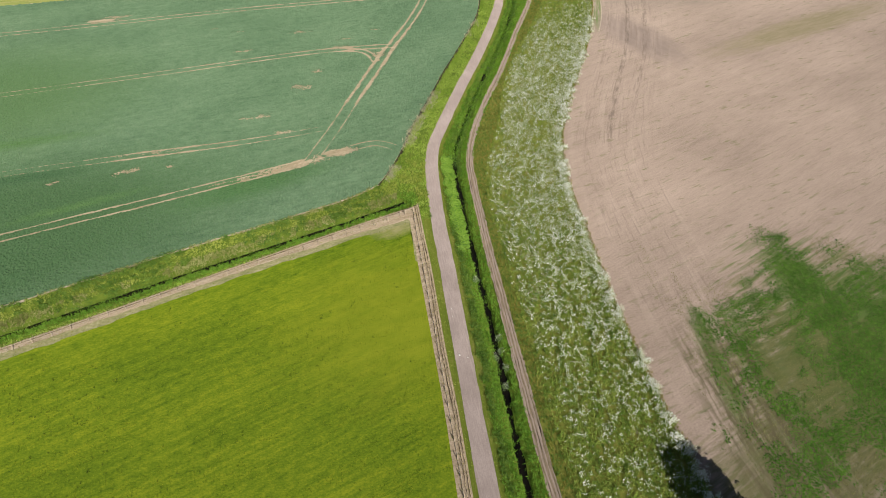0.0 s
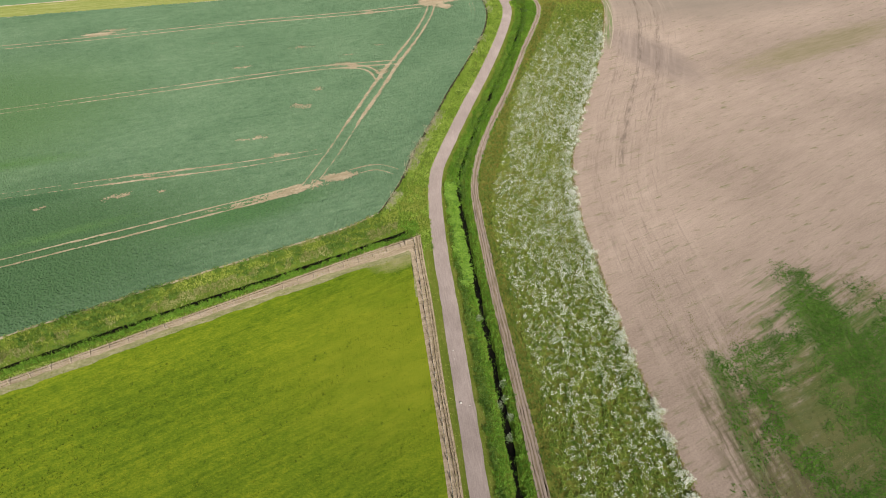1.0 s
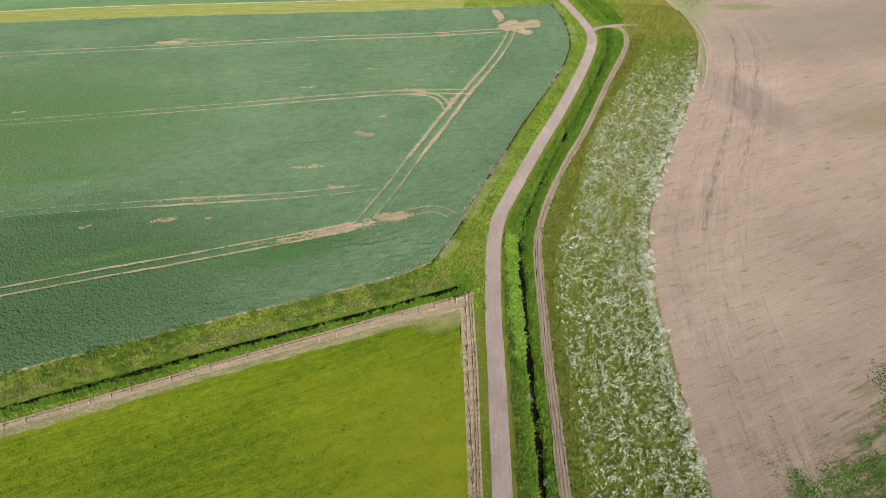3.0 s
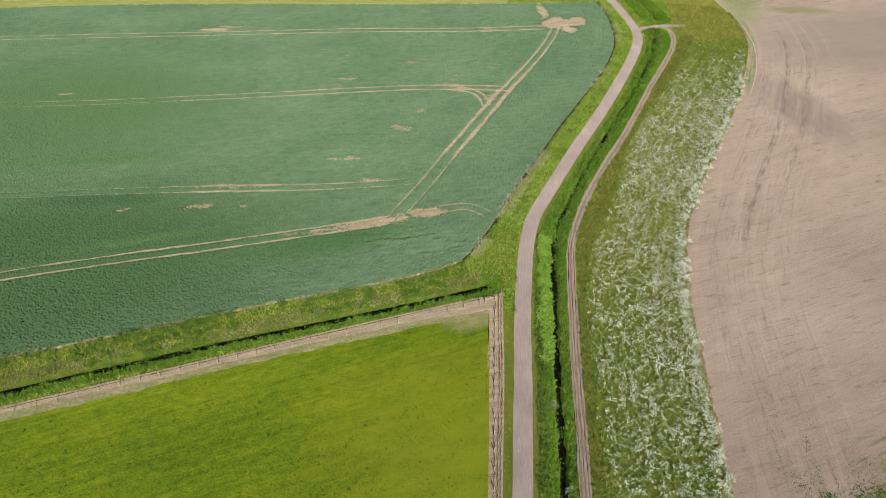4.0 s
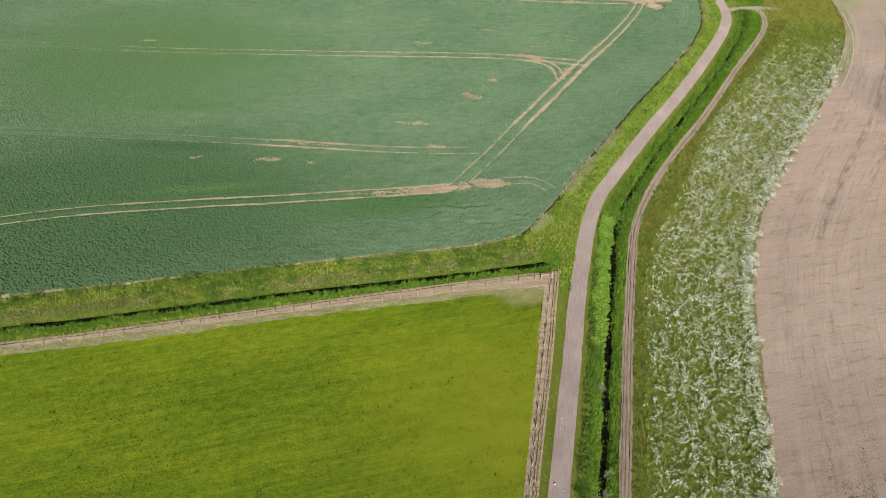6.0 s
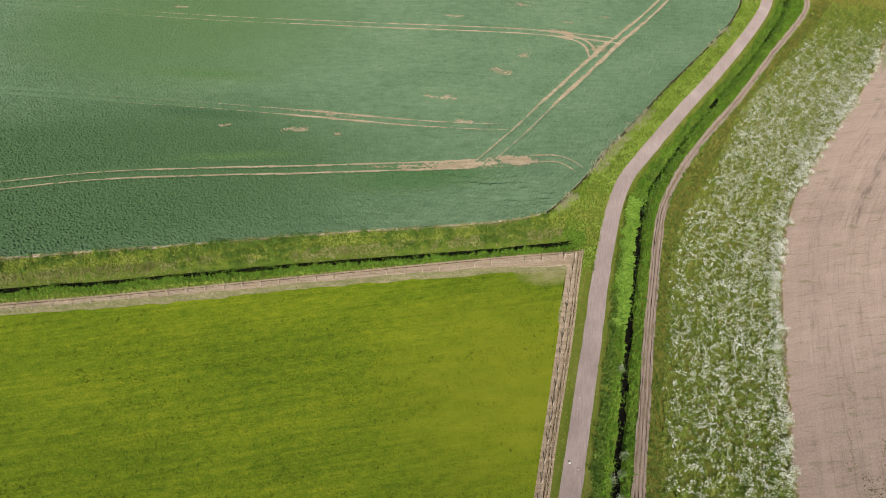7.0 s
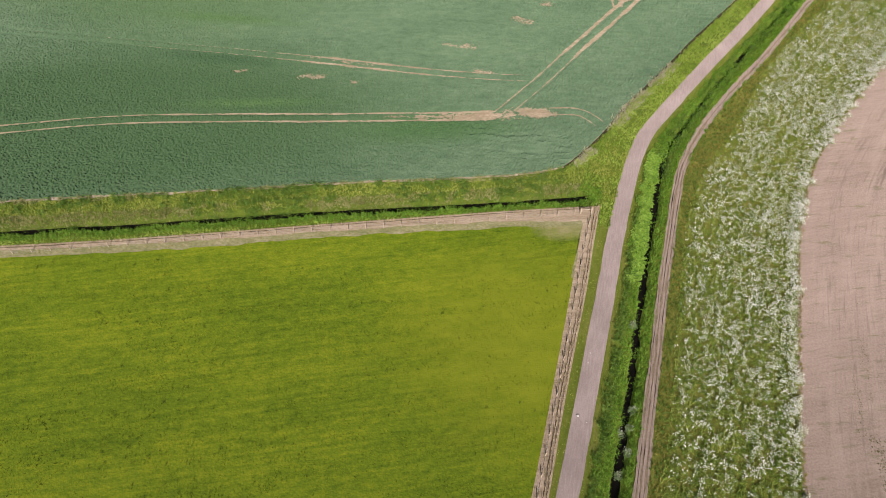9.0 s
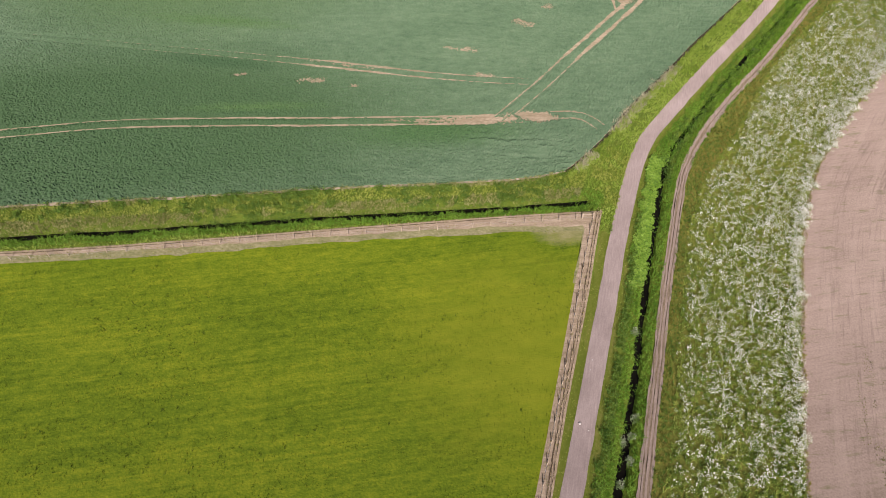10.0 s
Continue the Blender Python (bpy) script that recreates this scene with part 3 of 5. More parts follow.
tagged(ribbon("verge", ROAD[ROAD[:, 1] < 214], 1.3, 2.75, 0.014, M_SHORT, ragged=0.3, seed=61), "short olive-green grass edging the farm road", "verge", kind="structure")
tagged(ribbon("verge", ROAD[ROAD[:, 1] < 97], -3.0, -1.3, 0.014, M_SHORT, ragged=0.2, seed=67), "short green grass between farm road and hedge strip", "verge", kind="structure")
tagged(ribbon("road_branch", BRANCH, -0.85, 0.85, 0.033, M_ROAD, ragged=0.2), "short gravel spur crossing the ditch off the farm road", "road", kind="structure")
tagged(ribbon("track", TRACK[TRACK[:, 1] < 119], -0.9, 0.9, 0.024, M_RUT, ragged=0.2), "rough brown wheel track beside the ditch", "track", kind="structure")
tagged(ribbon("track", TRACK[TRACK[:, 1] > 117.5], -0.8, 0.8, 0.023, M_RUT, ragged=0.3), "narrow beige wheel track curving beside the ditch", "track", kind="structure")
tagged(ribbon("track_ridge", TRACK[TRACK[:, 1] > 121], -0.11, 0.11, 0.034, M_RIDGE, ragged=0.35, seed=29), "thin darker ridge along the wheel track", "track ridge", kind="structure")
for side, half in ((-0.5, 0.07), (-0.03, 0.11), (0.5, 0.07)):
    tagged(ribbon("track_ridge", TRACK[TRACK[:, 1] < 122], side - half, side + half, 0.034, M_RIDGE, ragged=0.28, seed=int(11 + side * 9)), "thin darker ridge along the wheel track", "track ridge", kind="structure")
tagged(ribbon("crop_edge", CROP_SOUTH, -0.25, 0.32, 0.040, M_PALE, ragged=0.35), "pale dry soil line along the edge of the wheat", "field edge", kind="structure")
tagged(ribbon("crop_edge", CROP_NORTH, -0.6, 0.5, 0.040, M_PALE, ragged=0.3), "pale dry soil line along the far edge of the wheat", "field edge", kind="structure")
# flat strip that paints the shade between the wheat and the tall grass
tagged(ribbon("furrow", CROP_EAST, -0.1, 0.62, 0.026, M_EDGE_SHADE, ragged=0.3), "flat dark strip painted as shade between wheat and verge", "furrow", kind="structure")
M_FAR = surf("far_green_field", [(0, (0.062, 0.128, 0.058)), (1, (0.125, 0.205, 0.100))], [(30, 12, 15, 0.4), (12, 0.6, 15, 0.3), (3, 1, 15, 0.3)], bump=0.05, grain=0.3)
M_MARGIN = surf("yellowing_margin_grass", [(0, (0.125, 0.160, 0.036)), (0.5, (0.190, 0.215, 0.060)), (1, (0.31, 0.29, 0.135))], [(14, 0.8, 13, 0.5), (3, 1, 13, 0.25), (0.5, 0.5, 0, 0.25)], bump=0.08, grain=0.2)
margin_line = CROP_NORTH[::-1]
margin_line = margin_line[margin_line[:, 0] < 8]
tagged(ribbon("far_margin", margin_line, -9.6, -0.3, 0.024, M_MARGIN, ragged=0.4), "yellow-green seeding grass margin beyond the wheat", "field margin", kind="structure")
tagged(ribbon("margin_path", margin_line, -9.9, -9.3, 0.037, M_PALE, ragged=0.3, seed=41), "pale worn line between the far margin and field", "worn path", kind="structure")
far_edge = offset(CROP_NORTH[::-1], -9.5)
tagged(sheet("far_field", np.vstack([far_edge, [(30, 420), (-500, 420), (-500, 60)]]), 0.03, M_FAR), "green field beyond the grassy far margin", "field", kind="structure")
water = ribbon("water", DITCH, -0.7, 0.7, -1.08, M_WATER)
tagged(water, "dark still water at the bottom of the ditch", "water", kind="structure")
tagged(ribbon("water", NORTH_DITCH, -0.55, 0.55, -0.88, M_WATER), "dark still water in the narrow field ditch", "water", kind="structure")

# ---- the wheat ----
RUTS = [  # line, half the gauge, half a rut's width at its start and end
    ([(-150, 52), (-109.7, 76.0), (-92.4, 86.2), (-72.7, 95.3), (-56.5, 102.2), (-42.4, 108.5), (-32.2, 113.0), (-25, 116.4)], 1.12, 0.11, 0.31),
    ([(-14.5, 122.0), (-10.5, 123.9), (-7.6, 123.8), (-4.8, 122.3)], 1.05, 0.24, 0.15),
    ([(-133, 101.0), (-113.5, 106.4), (-99, 110.2), (-85, 114.0), (-73.4, 116.9)], 0.95, 0.03, 0.12),
    ([(-73.4, 116.9), (-67, 118.5), (-60.9, 120.0)], 0.98, 0.16, 0.40),
    ([(-60.9, 120.0), (-54.6, 121.4), (-44.1, 123.8), (-31.9, 127.2), (-22, 130.5)], 0.98, 0.34, 0.10),
    ([(-170, 130.4), (-138.4, 138.0), (-124.8, 141.4), (-104.6, 146.8), (-84.6, 152.9), (-64.3, 159.2), (-43.8, 165.8), (-29.8, 170.0), (-19.8, 172.2), (-12.6, 173.5), (-6.5, 174.4)], 1.05, 0.03, 0.34),
    ([(-21, 171.6), (-15.5, 171.4), (-12.2, 168.8), (-10.6, 165.0)], 0.95, 0.3, 0.3),
    ([(-190, 162), (-163, 169.4), (-124.5, 179.9), (-93.1, 188.3), (-53.5, 199.2), (-21.1, 206.7), (0.2, 212.9)], 1.08, 0.16, 0.36),
    ([(-24.0, 116.0), (-19.3, 130.4), (-16.1, 142.2)], 1.38, 0.13, 0.24),
    ([(-16.1, 142.2), (-12.1, 155.6), (-9.5, 164.5), (-7.9, 170.2)], 1.32, 0.40, 0.50),
    ([(-7.9, 170.2), (-5.0, 178.6), (-2.1, 187)], 1.05, 0.50, 0.42),
    ([(-2.1, 187), (0.4, 195.4), (3.0, 205.8), (4.6, 217)], 1.02, 0.34, 0.28),
    ([(16.6, 203.5), (17.4, 209), (17.0, 216)], 0.5, 0.1, 0.1),
]
BARE = [  # x, y, half length, half width, turn
    (-27.0, 115.3, 8.0, 1.5, 24), (-17.6, 120.3, 5.6, 2.0, 20), (-21.6, 118.2, 5.0, 1.7, 26), (4.2, 216.8, 7.0, 5.2, 25), (10.0, 219.0, 5.0, 3.8, 50), (-0.4, 224.5, 2.0, 6.5, 18), (8.5, 213.0, 3.6, 3.0, 0),
    (-37.6, 135.9, 3.4, 1.2, 15), (-29.3, 150.3, 3.2, 1.7, 15), (-26.2, 159.2, 2.2, 1.4, 15), (-33.5, 183.0, 4.0, 1.2, 12), (-47.9, 170.8, 3.6, 1.0, 12),
    (-63.3, 113.3, 3.2, 1.2, 20), (-54.6, 115.0, 1.4, 0.9, 20), (-31.4, 128.9, 3.2, 0.8, 15), (-78.2, 109.0, 1.6, 0.9, 20), (-40.8, 135.0, 3.0, 0.7, 15), (-115.2, 148.5, 2.4, 0.8, 14), (-59.3, 185.1, 2.6, 0.6, 14), (-21.7, 172.8, 4.0, 1.5, 12),
    (-15.2, 207.5, 4.5, 1.6, 14), (-94, 190.6, 7, 1.3, 14), (-20, 178.6, 3.4, 0.9, 12), (-60, 120.4, 8, 0.35, 12), (-90, 193.5, 6, 1.0, 14),
    (-9.6, 169.0, 2.0, 2.4, 70), (-33.0, 112.8, 3.0, 0.9, 24), (-36.5, 111.0, 6.0, 0.6, 24), (-41.0, 109.2, 5.0, 0.4, 24), (-52, 183.0, 2.6, 0.7, 12), (-11.5, 185, 2.2, 0.8, 12),
]


def bare(p):
    """How far the wheat is missing in patches at points p, 0 to 1."""
    m = np.zeros(len(p))
    fine = speckle(p[:, 0], p[:, 1], 1.3, 22) * 0.6 + speckle(p[:, 0], p[:, 1], 0.45, 23) * 0.4
    for x, y, a, b, turn in BARE:
        u, v = turned(p[:, 0] - x, p[:, 1] - y, turn)
        big = a * b > 9
        q = np.sqrt((u / a) ** 2 + (v / b) ** 2) + (fine - 0.5) * (0.5 if big else 1.2)
        soft = 0.55 if big else 1.0
        m = np.maximum(m, (1 - smooth(0.75 - soft * 0.45, 0.95 + soft * 0.35, q)) * (1.0 if big else 0.85))
    return m


def cut_ruts(p, reach):
    """Pulls points near a rut's side onto it; gives the points, which of them lie in a rut, and how far beside one they are."""
    p, within, beside = p.copy(), np.zeros(len(p), bool), np.full(len(p), 9.0)
    wob = speckle(p[:, 0], p[:, 1], 2.2, 21)
    for line, gauge, w0, w1 in RUTS:
        mid = curve(line, 1.5)
        lo, hi = mid.min(0) - 3, mid.max(0) + 3
        box = np.flatnonzero(((p > lo) & (p < hi)).all(1))
        length = np.linalg.norm(np.diff(mid, axis=0), axis=1).sum()
        for s in (-gauge, gauge):
            rut = offset(mid, s)
            d, along = near(p[box], rut)
            far = np.concatenate([[0], np.cumsum(np.linalg.norm(np.diff(rut, axis=0), axis=1))])
            foot = np.column_stack([np.interp(along, far, rut[:, 0]), np.interp(along, far, rut[:, 1])])
            half = (1.14 * (w0 + (w1 - w0) * along / length)).clip(0.045, 1) * (0.62 + 0.76 * wob[box])
            pull = (np.abs(d - half) < reach) & (d > 0.02)
            at = box[pull]
            p[at] = foot[pull] + (p[at] - foot[pull]) * (half[pull] / d[pull])[:, None]
            within[box[(d < half) | pull]] = True
            beside[box] = np.minimum(beside[box], d - half)
    return p, within, beside


CELL = 0.25
c, s = math.cos(radians(ROW_TURN)), math.sin(radians(ROW_TURN))
span = np.arange(-190, 190, CELL)
U, V = np.meshgrid(span, span)
U, V = U + dice.uniform(-0.07, 0.07, U.shape), V + dice.uniform(-0.07, 0.07, U.shape)
P = np.column_stack([(-70 + U * c - V * s).ravel(), (130 + U * s + V * c).ravel()])
keep = (P[:, 0] > -172) & (P[:, 1] > 20) & (P[:, 1] < 240) & (P[:, 0] < 25)
keep[keep] = inside(P[keep], CROP_RING)
gone = np.ones(len(P), bool)
height = np.zeros(len(P))
q = P[keep]
ru, rv = turned(q[:, 0], q[:, 1], ROW_TURN)
full = 0.28 + 0.05 * speckle(q[:, 0], q[:, 1], 5.0, 31) + 0.07 * (speckle(ru * 0.8, rv * 1.6, 0.7, 33) - 0.5) + dice.uniform(-0.19, 0.19, len(q))
# a flattened, swirled corner near the field's angle, and thinner, rougher stretches
lodged = 1 - smooth(0.5, 1.0, np.hypot((q[:, 0] + 17) / 14, (q[:, 1] - 111) / 6))
full += lodged * 0.75 * (speckle(ru * 0.35 + rv * 0.35, rv, 0.8, 34) - 0.55)
rough_patch = smooth(0.52, 0.75, speckle(ru / 3.2, rv, 6.0, 35)) * (1 - smooth(135, 175, q[:, 1]))
full += rough_patch * dice.uniform(-0.08, 0.05, len(q))
height[keep] = np.maximum(full, 0.055)
gone[keep] = False
bareness, rutted = np.zeros(len(P), np.float32), np.zeros(len(P), bool)
bareness[keep] = bare(q)
P[keep], rutted[keep], beside = cut_ruts(q, CELL * 0.52)
height[keep] = height[keep] * (0.30 + 0.70 * smooth(0.05, 0.75, beside)) * (1 - 0.75 * bareness[keep])
n = len(span)
idx = np.arange(n * n).reshape(n, n)
quads = np.stack([idx[:-1, :-1], idx[:-1, 1:], idx[1:, 1:], idx[1:, :-1]], -1).reshape(-1, 4)
quads = quads[~gone[quads].any(1)]
quads = quads[(bareness[quads].mean(1) < 0.08 + 0.86 * dice.random(len(quads))) & ~rutted[quads].all(1)]
# stems close the canopy down to the soil at its open edges
sides_of = np.stack([quads, np.roll(quads, -1, 1)], -1).reshape(-1, 2)
key = sides_of.min(1).astype(np.int64) * n * n + sides_of.max(1)
_, first, count = np.unique(key, return_index=True, return_counts=True)
rim = sides_of[first[count == 1]]
used = np.zeros(n * n, bool)
used[quads] = True
renum = np.cumsum(used) - 1
top = np.column_stack([P, height])[used]
foot_ids = np.unique(rim)
foot_of = np.zeros(n * n, np.int64)
foot_of[foot_ids] = len(top) + np.arange(len(foot_ids))
foot = np.column_stack([P[foot_ids], np.full(len(foot_ids), 0.0)])
skirt = np.stack([renum[rim[:, 1]], renum[rim[:, 0]], foot_of[rim[:, 0]], foot_of[rim[:, 1]]], 1)
wheat = mesh_of("wheat", np.vstack([top, foot]), np.vstack([renum[quads], skirt]), M_CROP)
tagged(wheat, "dense grey-green young wheat with bare tramlines and patches", "crop", kind="stuff")

# single wheat plants thin out over the edges of the bare patches
p = np.column_stack([dice.uniform(-110, 20, 400000), dice.uniform(85, 230, 400000)])
thin = bare(p)
p, thin = p[(thin > 0.12) & (thin < 0.9)], thin[(thin > 0.12) & (thin < 0.9)]
p = p[inside(p, CROP_RING) & ~cut_ruts(p, 0.0)[1] & (dice.random(len(p)) > thin)]
BLADES = [tuft(5, 0.7, 0.11, 90 + k) for k in range(5)]
plants = scatter("wheat_plants", np.column_stack([p, np.full(len(p), 0.015)]), BLADES, dice.uniform(0.2, 0.4, len(p)), M_CROP)
tagged(plants, "single grey-green wheat plants round the bare patches", "crop", kind="stuff")

# ---- plants ----
GRASS = [tuft(9, 0.8, 0.07, k) for k in range(5)]
TALL = [tuft(9, 0.55, 0.045, 10 + k) for k in range(5)]
LEAFY = [rosette(8, 0.6, 0.11, 1.0, 20 + k) for k in range(4)]
BROAD = [rosette(7, 0.6, 0.27, 0.9, 30 + k) for k in range(4)]
HEADS = [umbel(10, 0.38, 0.068, 40 + k) for k in range(6)]
SEEDLING = [rosette(4, 0.6, 0.34, 0.75, 50 + k) for k in range(5)]


def sprinkle(lo, hi, per_metre):
    n = int((hi[0] - lo[0]) * (hi[1] - lo[1]) * per_metre)
    return np.column_stack([dice.uniform(lo[0], hi[0], n), dice.uniform(lo[1], hi[1], n)])


def lifted(p, dz=0.0):
    return np.column_stack([p, ground_height(p) + dz])


# all the rough verges round the ways and ditches
p = sprinkle((-108, 18), (48, 244), 16)
p = p[(p[:, 1] > 40 + 0.48 * (p[:, 0] + 112)) | (p[:, 0] > -4)]
p = p[~inside(p, CROP_RING)]
p = p[~inside(p, PASTURE_RING) & ~inside(p, MULCH_RING)]
p = p[~inside(p, STRIP_RING)]
p = p[~inside(p, SOIL_RING)]
north_rim = np.interp(p[:, 0], CROP_NORTH[::-1, 0], CROP_NORTH[::-1, 1])
p = p[(p[:, 0] > -12) | (p[:, 1] < north_rim)]
d_road, d_track = near(p, ROAD[::2])[0], near(p, TRACK[::2])[0]
p = p[(d_road > 1.38) & (d_track > np.where(p[:, 1] > 118, 0.74, 0.94)) & (near(p, BRANCH[::2])[0] > 0.9)]
d_road = near(p, ROAD[::2])[0]
east_side = p[:, 0] > np.interp(p[:, 1], ROAD[:, 1], ROAD[:, 0])
mown = (d_road < 2.45 + 0.5 * (speckle(p[:, 0], p[:, 1], 1.6, 58) - 0.5)) & (east_side & (p[:, 1] < 213)) | (~east_side & (p[:, 1] < 96) & (d_road < 4.2))
a = p[mown & (dice.random(len(p)) < 0.35)]
tagged(scatter("mown_tufts", lifted(a), [tuft(6, 0.9, 0.12, 95 + k) for k in range(4)], dice.uniform(0.08, 0.2, len(a)), M_SWARD), "short olive tufts in the mown road verge", "grass", kind="stuff")
p, east_side = p[~mown], east_side[~mown]
d_road = near(p, ROAD[::2])[0]
d_ditch, d_north, d_far = near(p, DITCH[::2])[0], near(p, NORTH_DITCH[::2])[0], near(p, FAR_DITCH[::2])[0]
by_ditch = (d_ditch < 4.6) & (d_road > 2.2) & east_side
gap = 0.14 + 0.58 * speckle(p[:, 0], p[:, 1], 2.6, 17)
water_gap = (d_ditch > gap) & (d_north > gap * 2.1 - 0.55)
mix = speckle(p[:, 0], p[:, 1], 4.0, 51) * 0.6 + speckle(p[:, 0], p[:, 1], 1.1, 52) * 0.4
roll = dice.random(len(p))
broad_zone = by_ditch & (p[:, 0] < np.interp(p[:, 1], DITCH[:, 1], DITCH[:, 0])) & (d_ditch < 2.2 + 1.1 * speckle(p[:, 0], p[:, 1], 1.8, 68)) & (p[:, 1] > 80 + 8 * speckle(p[:, 0], p[:, 1], 1.5, 69)) & (p[:, 1] < 118)
south_bank = p[:, 1] < np.interp(p[:, 0], NORTH_DITCH[:, 0], NORTH_DITCH[:, 1])
margin_zone = (p[:, 0] < -4) & (p[:, 1] < np.interp(p[:, 0], CROP_SOUTH[:, 0], CROP_SOUTH[:, 1]) + 1) & ~south_bank
lush = (by_ditch | (d_far < 4.5) | ((d_north < 2.6) & ~margin_zone)) & water_gap & ~broad_zone
verge = ~by_ditch & (d_far >= 4.5) & ~((d_north < 2.6) & ~margin_zone) & (near(p, CROP_EAST[::2])[0] > 0.42)
d_crop = near(p, CROP_SOUTH[::3])[0]
tone = speckle(p[:, 0], p[:, 1], 2.4, 59)
shore = np.interp(p[:, 1], DITCH[:, 1], DITCH[:, 0]) - p[:, 0]
deep = lush & by_ditch & (((shore > 2.1) & (tone > 0.35) & (p[:, 1] < 118)) | ((np.abs(shore) < 1.5) & (tone > 0.3) & (p[:, 1] > 112)))
a = p[lush & ~deep & (roll < 0.8)]
tagged(scatter("bank_grass", lifted(a), GRASS + TALL + LEAFY[:3], dice.uniform(0.3, 0.75, len(a)), M_BANK), "lush bright green grass and herbs on the ditch banks", "grass", kind="stuff")
a = p[deep & (roll < 0.6)]
tagged(scatter("bank_herbs", lifted(a), LEAFY + GRASS[:2], dice.uniform(0.45, 0.95, len(a)), M_HERB), "tall dark green herbs on the ditch banks", "plants", kind="stuff")
a = p[broad_zone & water_gap & (roll < 0.8)]
tagged(scatter("butterbur", lifted(a), BROAD, dice.uniform(0.4, 0.75, len(a)), M_BROAD), "broad bright green leaves crowding the ditch bank", "plants", kind="stuff")
# the margin between wheat and ditch: bands of dark herbs, olive sward and straw
band = d_crop + (speckle(p[:, 0], p[:, 1], 3.0, 56) - 0.5) * 1.6 + (speckle(p[:, 0], p[:, 1], 0.9, 57) - 0.5) * 0.9
clump = speckle(p[:, 0], p[:, 1], 1.5, 60) * 0.55 + speckle(p[:, 0], p[:, 1], 6.0, 65) * 0.45
herby = margin_zone & verge & ((((band > 0.5) & (band < 2.2)) & (clump > 0.45)) | (((band > 3.0) & (band < 4.2)) & (clump > 0.52)) | ((d_north < 1.5) & (clump > 0.58)))
a = p[herby & (roll < 0.42)]
tagged(scatter("verge_herbs", lifted(a), LEAFY + GRASS[:2], dice.uniform(0.5, 1.0, len(a)), M_HERB), "dark green tall herbs in bands along the wheat margin", "plants", kind="stuff")
strawy = margin_zone & verge & ~herby & (((d_north < 3.0) & (clump < 0.62)) | (band < 0.6))
a = p[strawy & (roll < 0.88) & water_gap]
tagged(scatter("dry_grass", lifted(a), TALL + GRASS[:2], dice.uniform(0.35, 0.7, len(a)), M_DRY), "straw-coloured seeding grass in the rough margins", "grass", kind="stuff")
a = p[margin_zone & verge & ~herby & ~strawy & water_gap & (roll < 0.72)]
tagged(scatter("margin_sward", lifted(a), GRASS + TALL[:2], dice.uniform(0.3, 0.6, len(a)), M_SWARD), "olive-yellow rough grass between wheat and ditch", "grass", kind="stuff")
corner = ~margin_zone & verge & (np.hypot(p[:, 0] + 2, p[:, 1] - 109) < 8)
a = p[corner & (mix > 0.5) & (roll < 0.5)]
tagged(scatter("corner_sward", lifted(a), GRASS, dice.uniform(0.3, 0.7, len(a)), M_SWARD), "olive and brown rough grass in the field corner", "grass", kind="stuff")
dark_verge = verge & ~margin_zone & (mix > 0.72)
a = p[dark_verge & (roll < 0.4)]
tagged(scatter("rough_herbs", lifted(a), GRASS + LEAFY[:2], dice.uniform(0.35, 0.7, len(a)), M_STEM), "olive-green rough herbs in the road verge", "plants", kind="stuff")
a = p[verge & ~margin_zone & ~(corner & (mix > 0.5)) & ~dark_verge & (roll < 0.8)]
tagged(scatter("verge_grass", lifted(a), GRASS + TALL[:2], dice.uniform(0.24, 0.6, len(a)), M_LIME), "yellow-green rough grass along the farm road verges", "grass", kind="stuff")
# dark herbs lining the channel where it narrows
closed = (by_ditch & (d_ditch < 1.1) & (p[:, 1] > 116) & (speckle(p[:, 0], p[:, 1], 2.2, 55) > 0.3)) | ((d_north < 0.8) & (speckle(p[:, 0], p[:, 1], 3.0, 54) > 0.6)) | (np.hypot(p[:, 0] + 1.3, p[:, 1] - 103.1) < 1.1)
a = p[closed & (roll < 0.4)]
tagged(scatter("ditch_herbs", lifted(a), LEAFY, np.where(a[:, 0] < 4, 0.5, 1.0) * dice.uniform(0.6, 1.1, len(a)), M_BANK), "green tall herbs closing over the ditch", "plants", kind="stuff")
# single tall plants along the ditch
M_SHRUB = surf("shrub_leaves", [(0, (0.026, 0.070, 0.010)), (0.5, (0.062, 0.135, 0.018)), (1, (0.125, 0.215, 0.036))], [(1, 1, 0, 0.5), (0.3, 0.3, 0, 0.5)], island=0.8, rough=0.6, gloss=0.3)
M_GREYLEAF = surf("greyish_leaves", [(0, (0.085, 0.135, 0.050)), (1, (0.24, 0.30, 0.15))], [(1, 1, 0, 0.5), (0.3, 0.3, 0, 0.5)], island=0.8, rough=0.7)


def stems(count, reach, tall, seed):
    """Thin three-sided stems spreading from one root."""
    r = np.random.default_rng(seed)
    v, f = [], []
    for k in range(count):
        a, d, h = r.uniform(0, 2 * np.pi), r.uniform(0.2, 1.0) * reach, tall * r.uniform(0.7, 1.0)
        for q, (x, y, z) in ((0.025, (0.05 * math.cos(a), 0.05 * math.sin(a), -0.05)), (0.012, (d * math.cos(a), d * math.sin(a), h))):
            v += [(x + q * math.cos(b), y + q * math.sin(b), z) for b in (0, 2.1, 4.2)]
        f += [(6 * k + i, 6 * k + (i + 1) % 3, 6 * k + 3 + (i + 1) % 3, 6 * k + 3 + i) for i in range(3)]
    return v, f


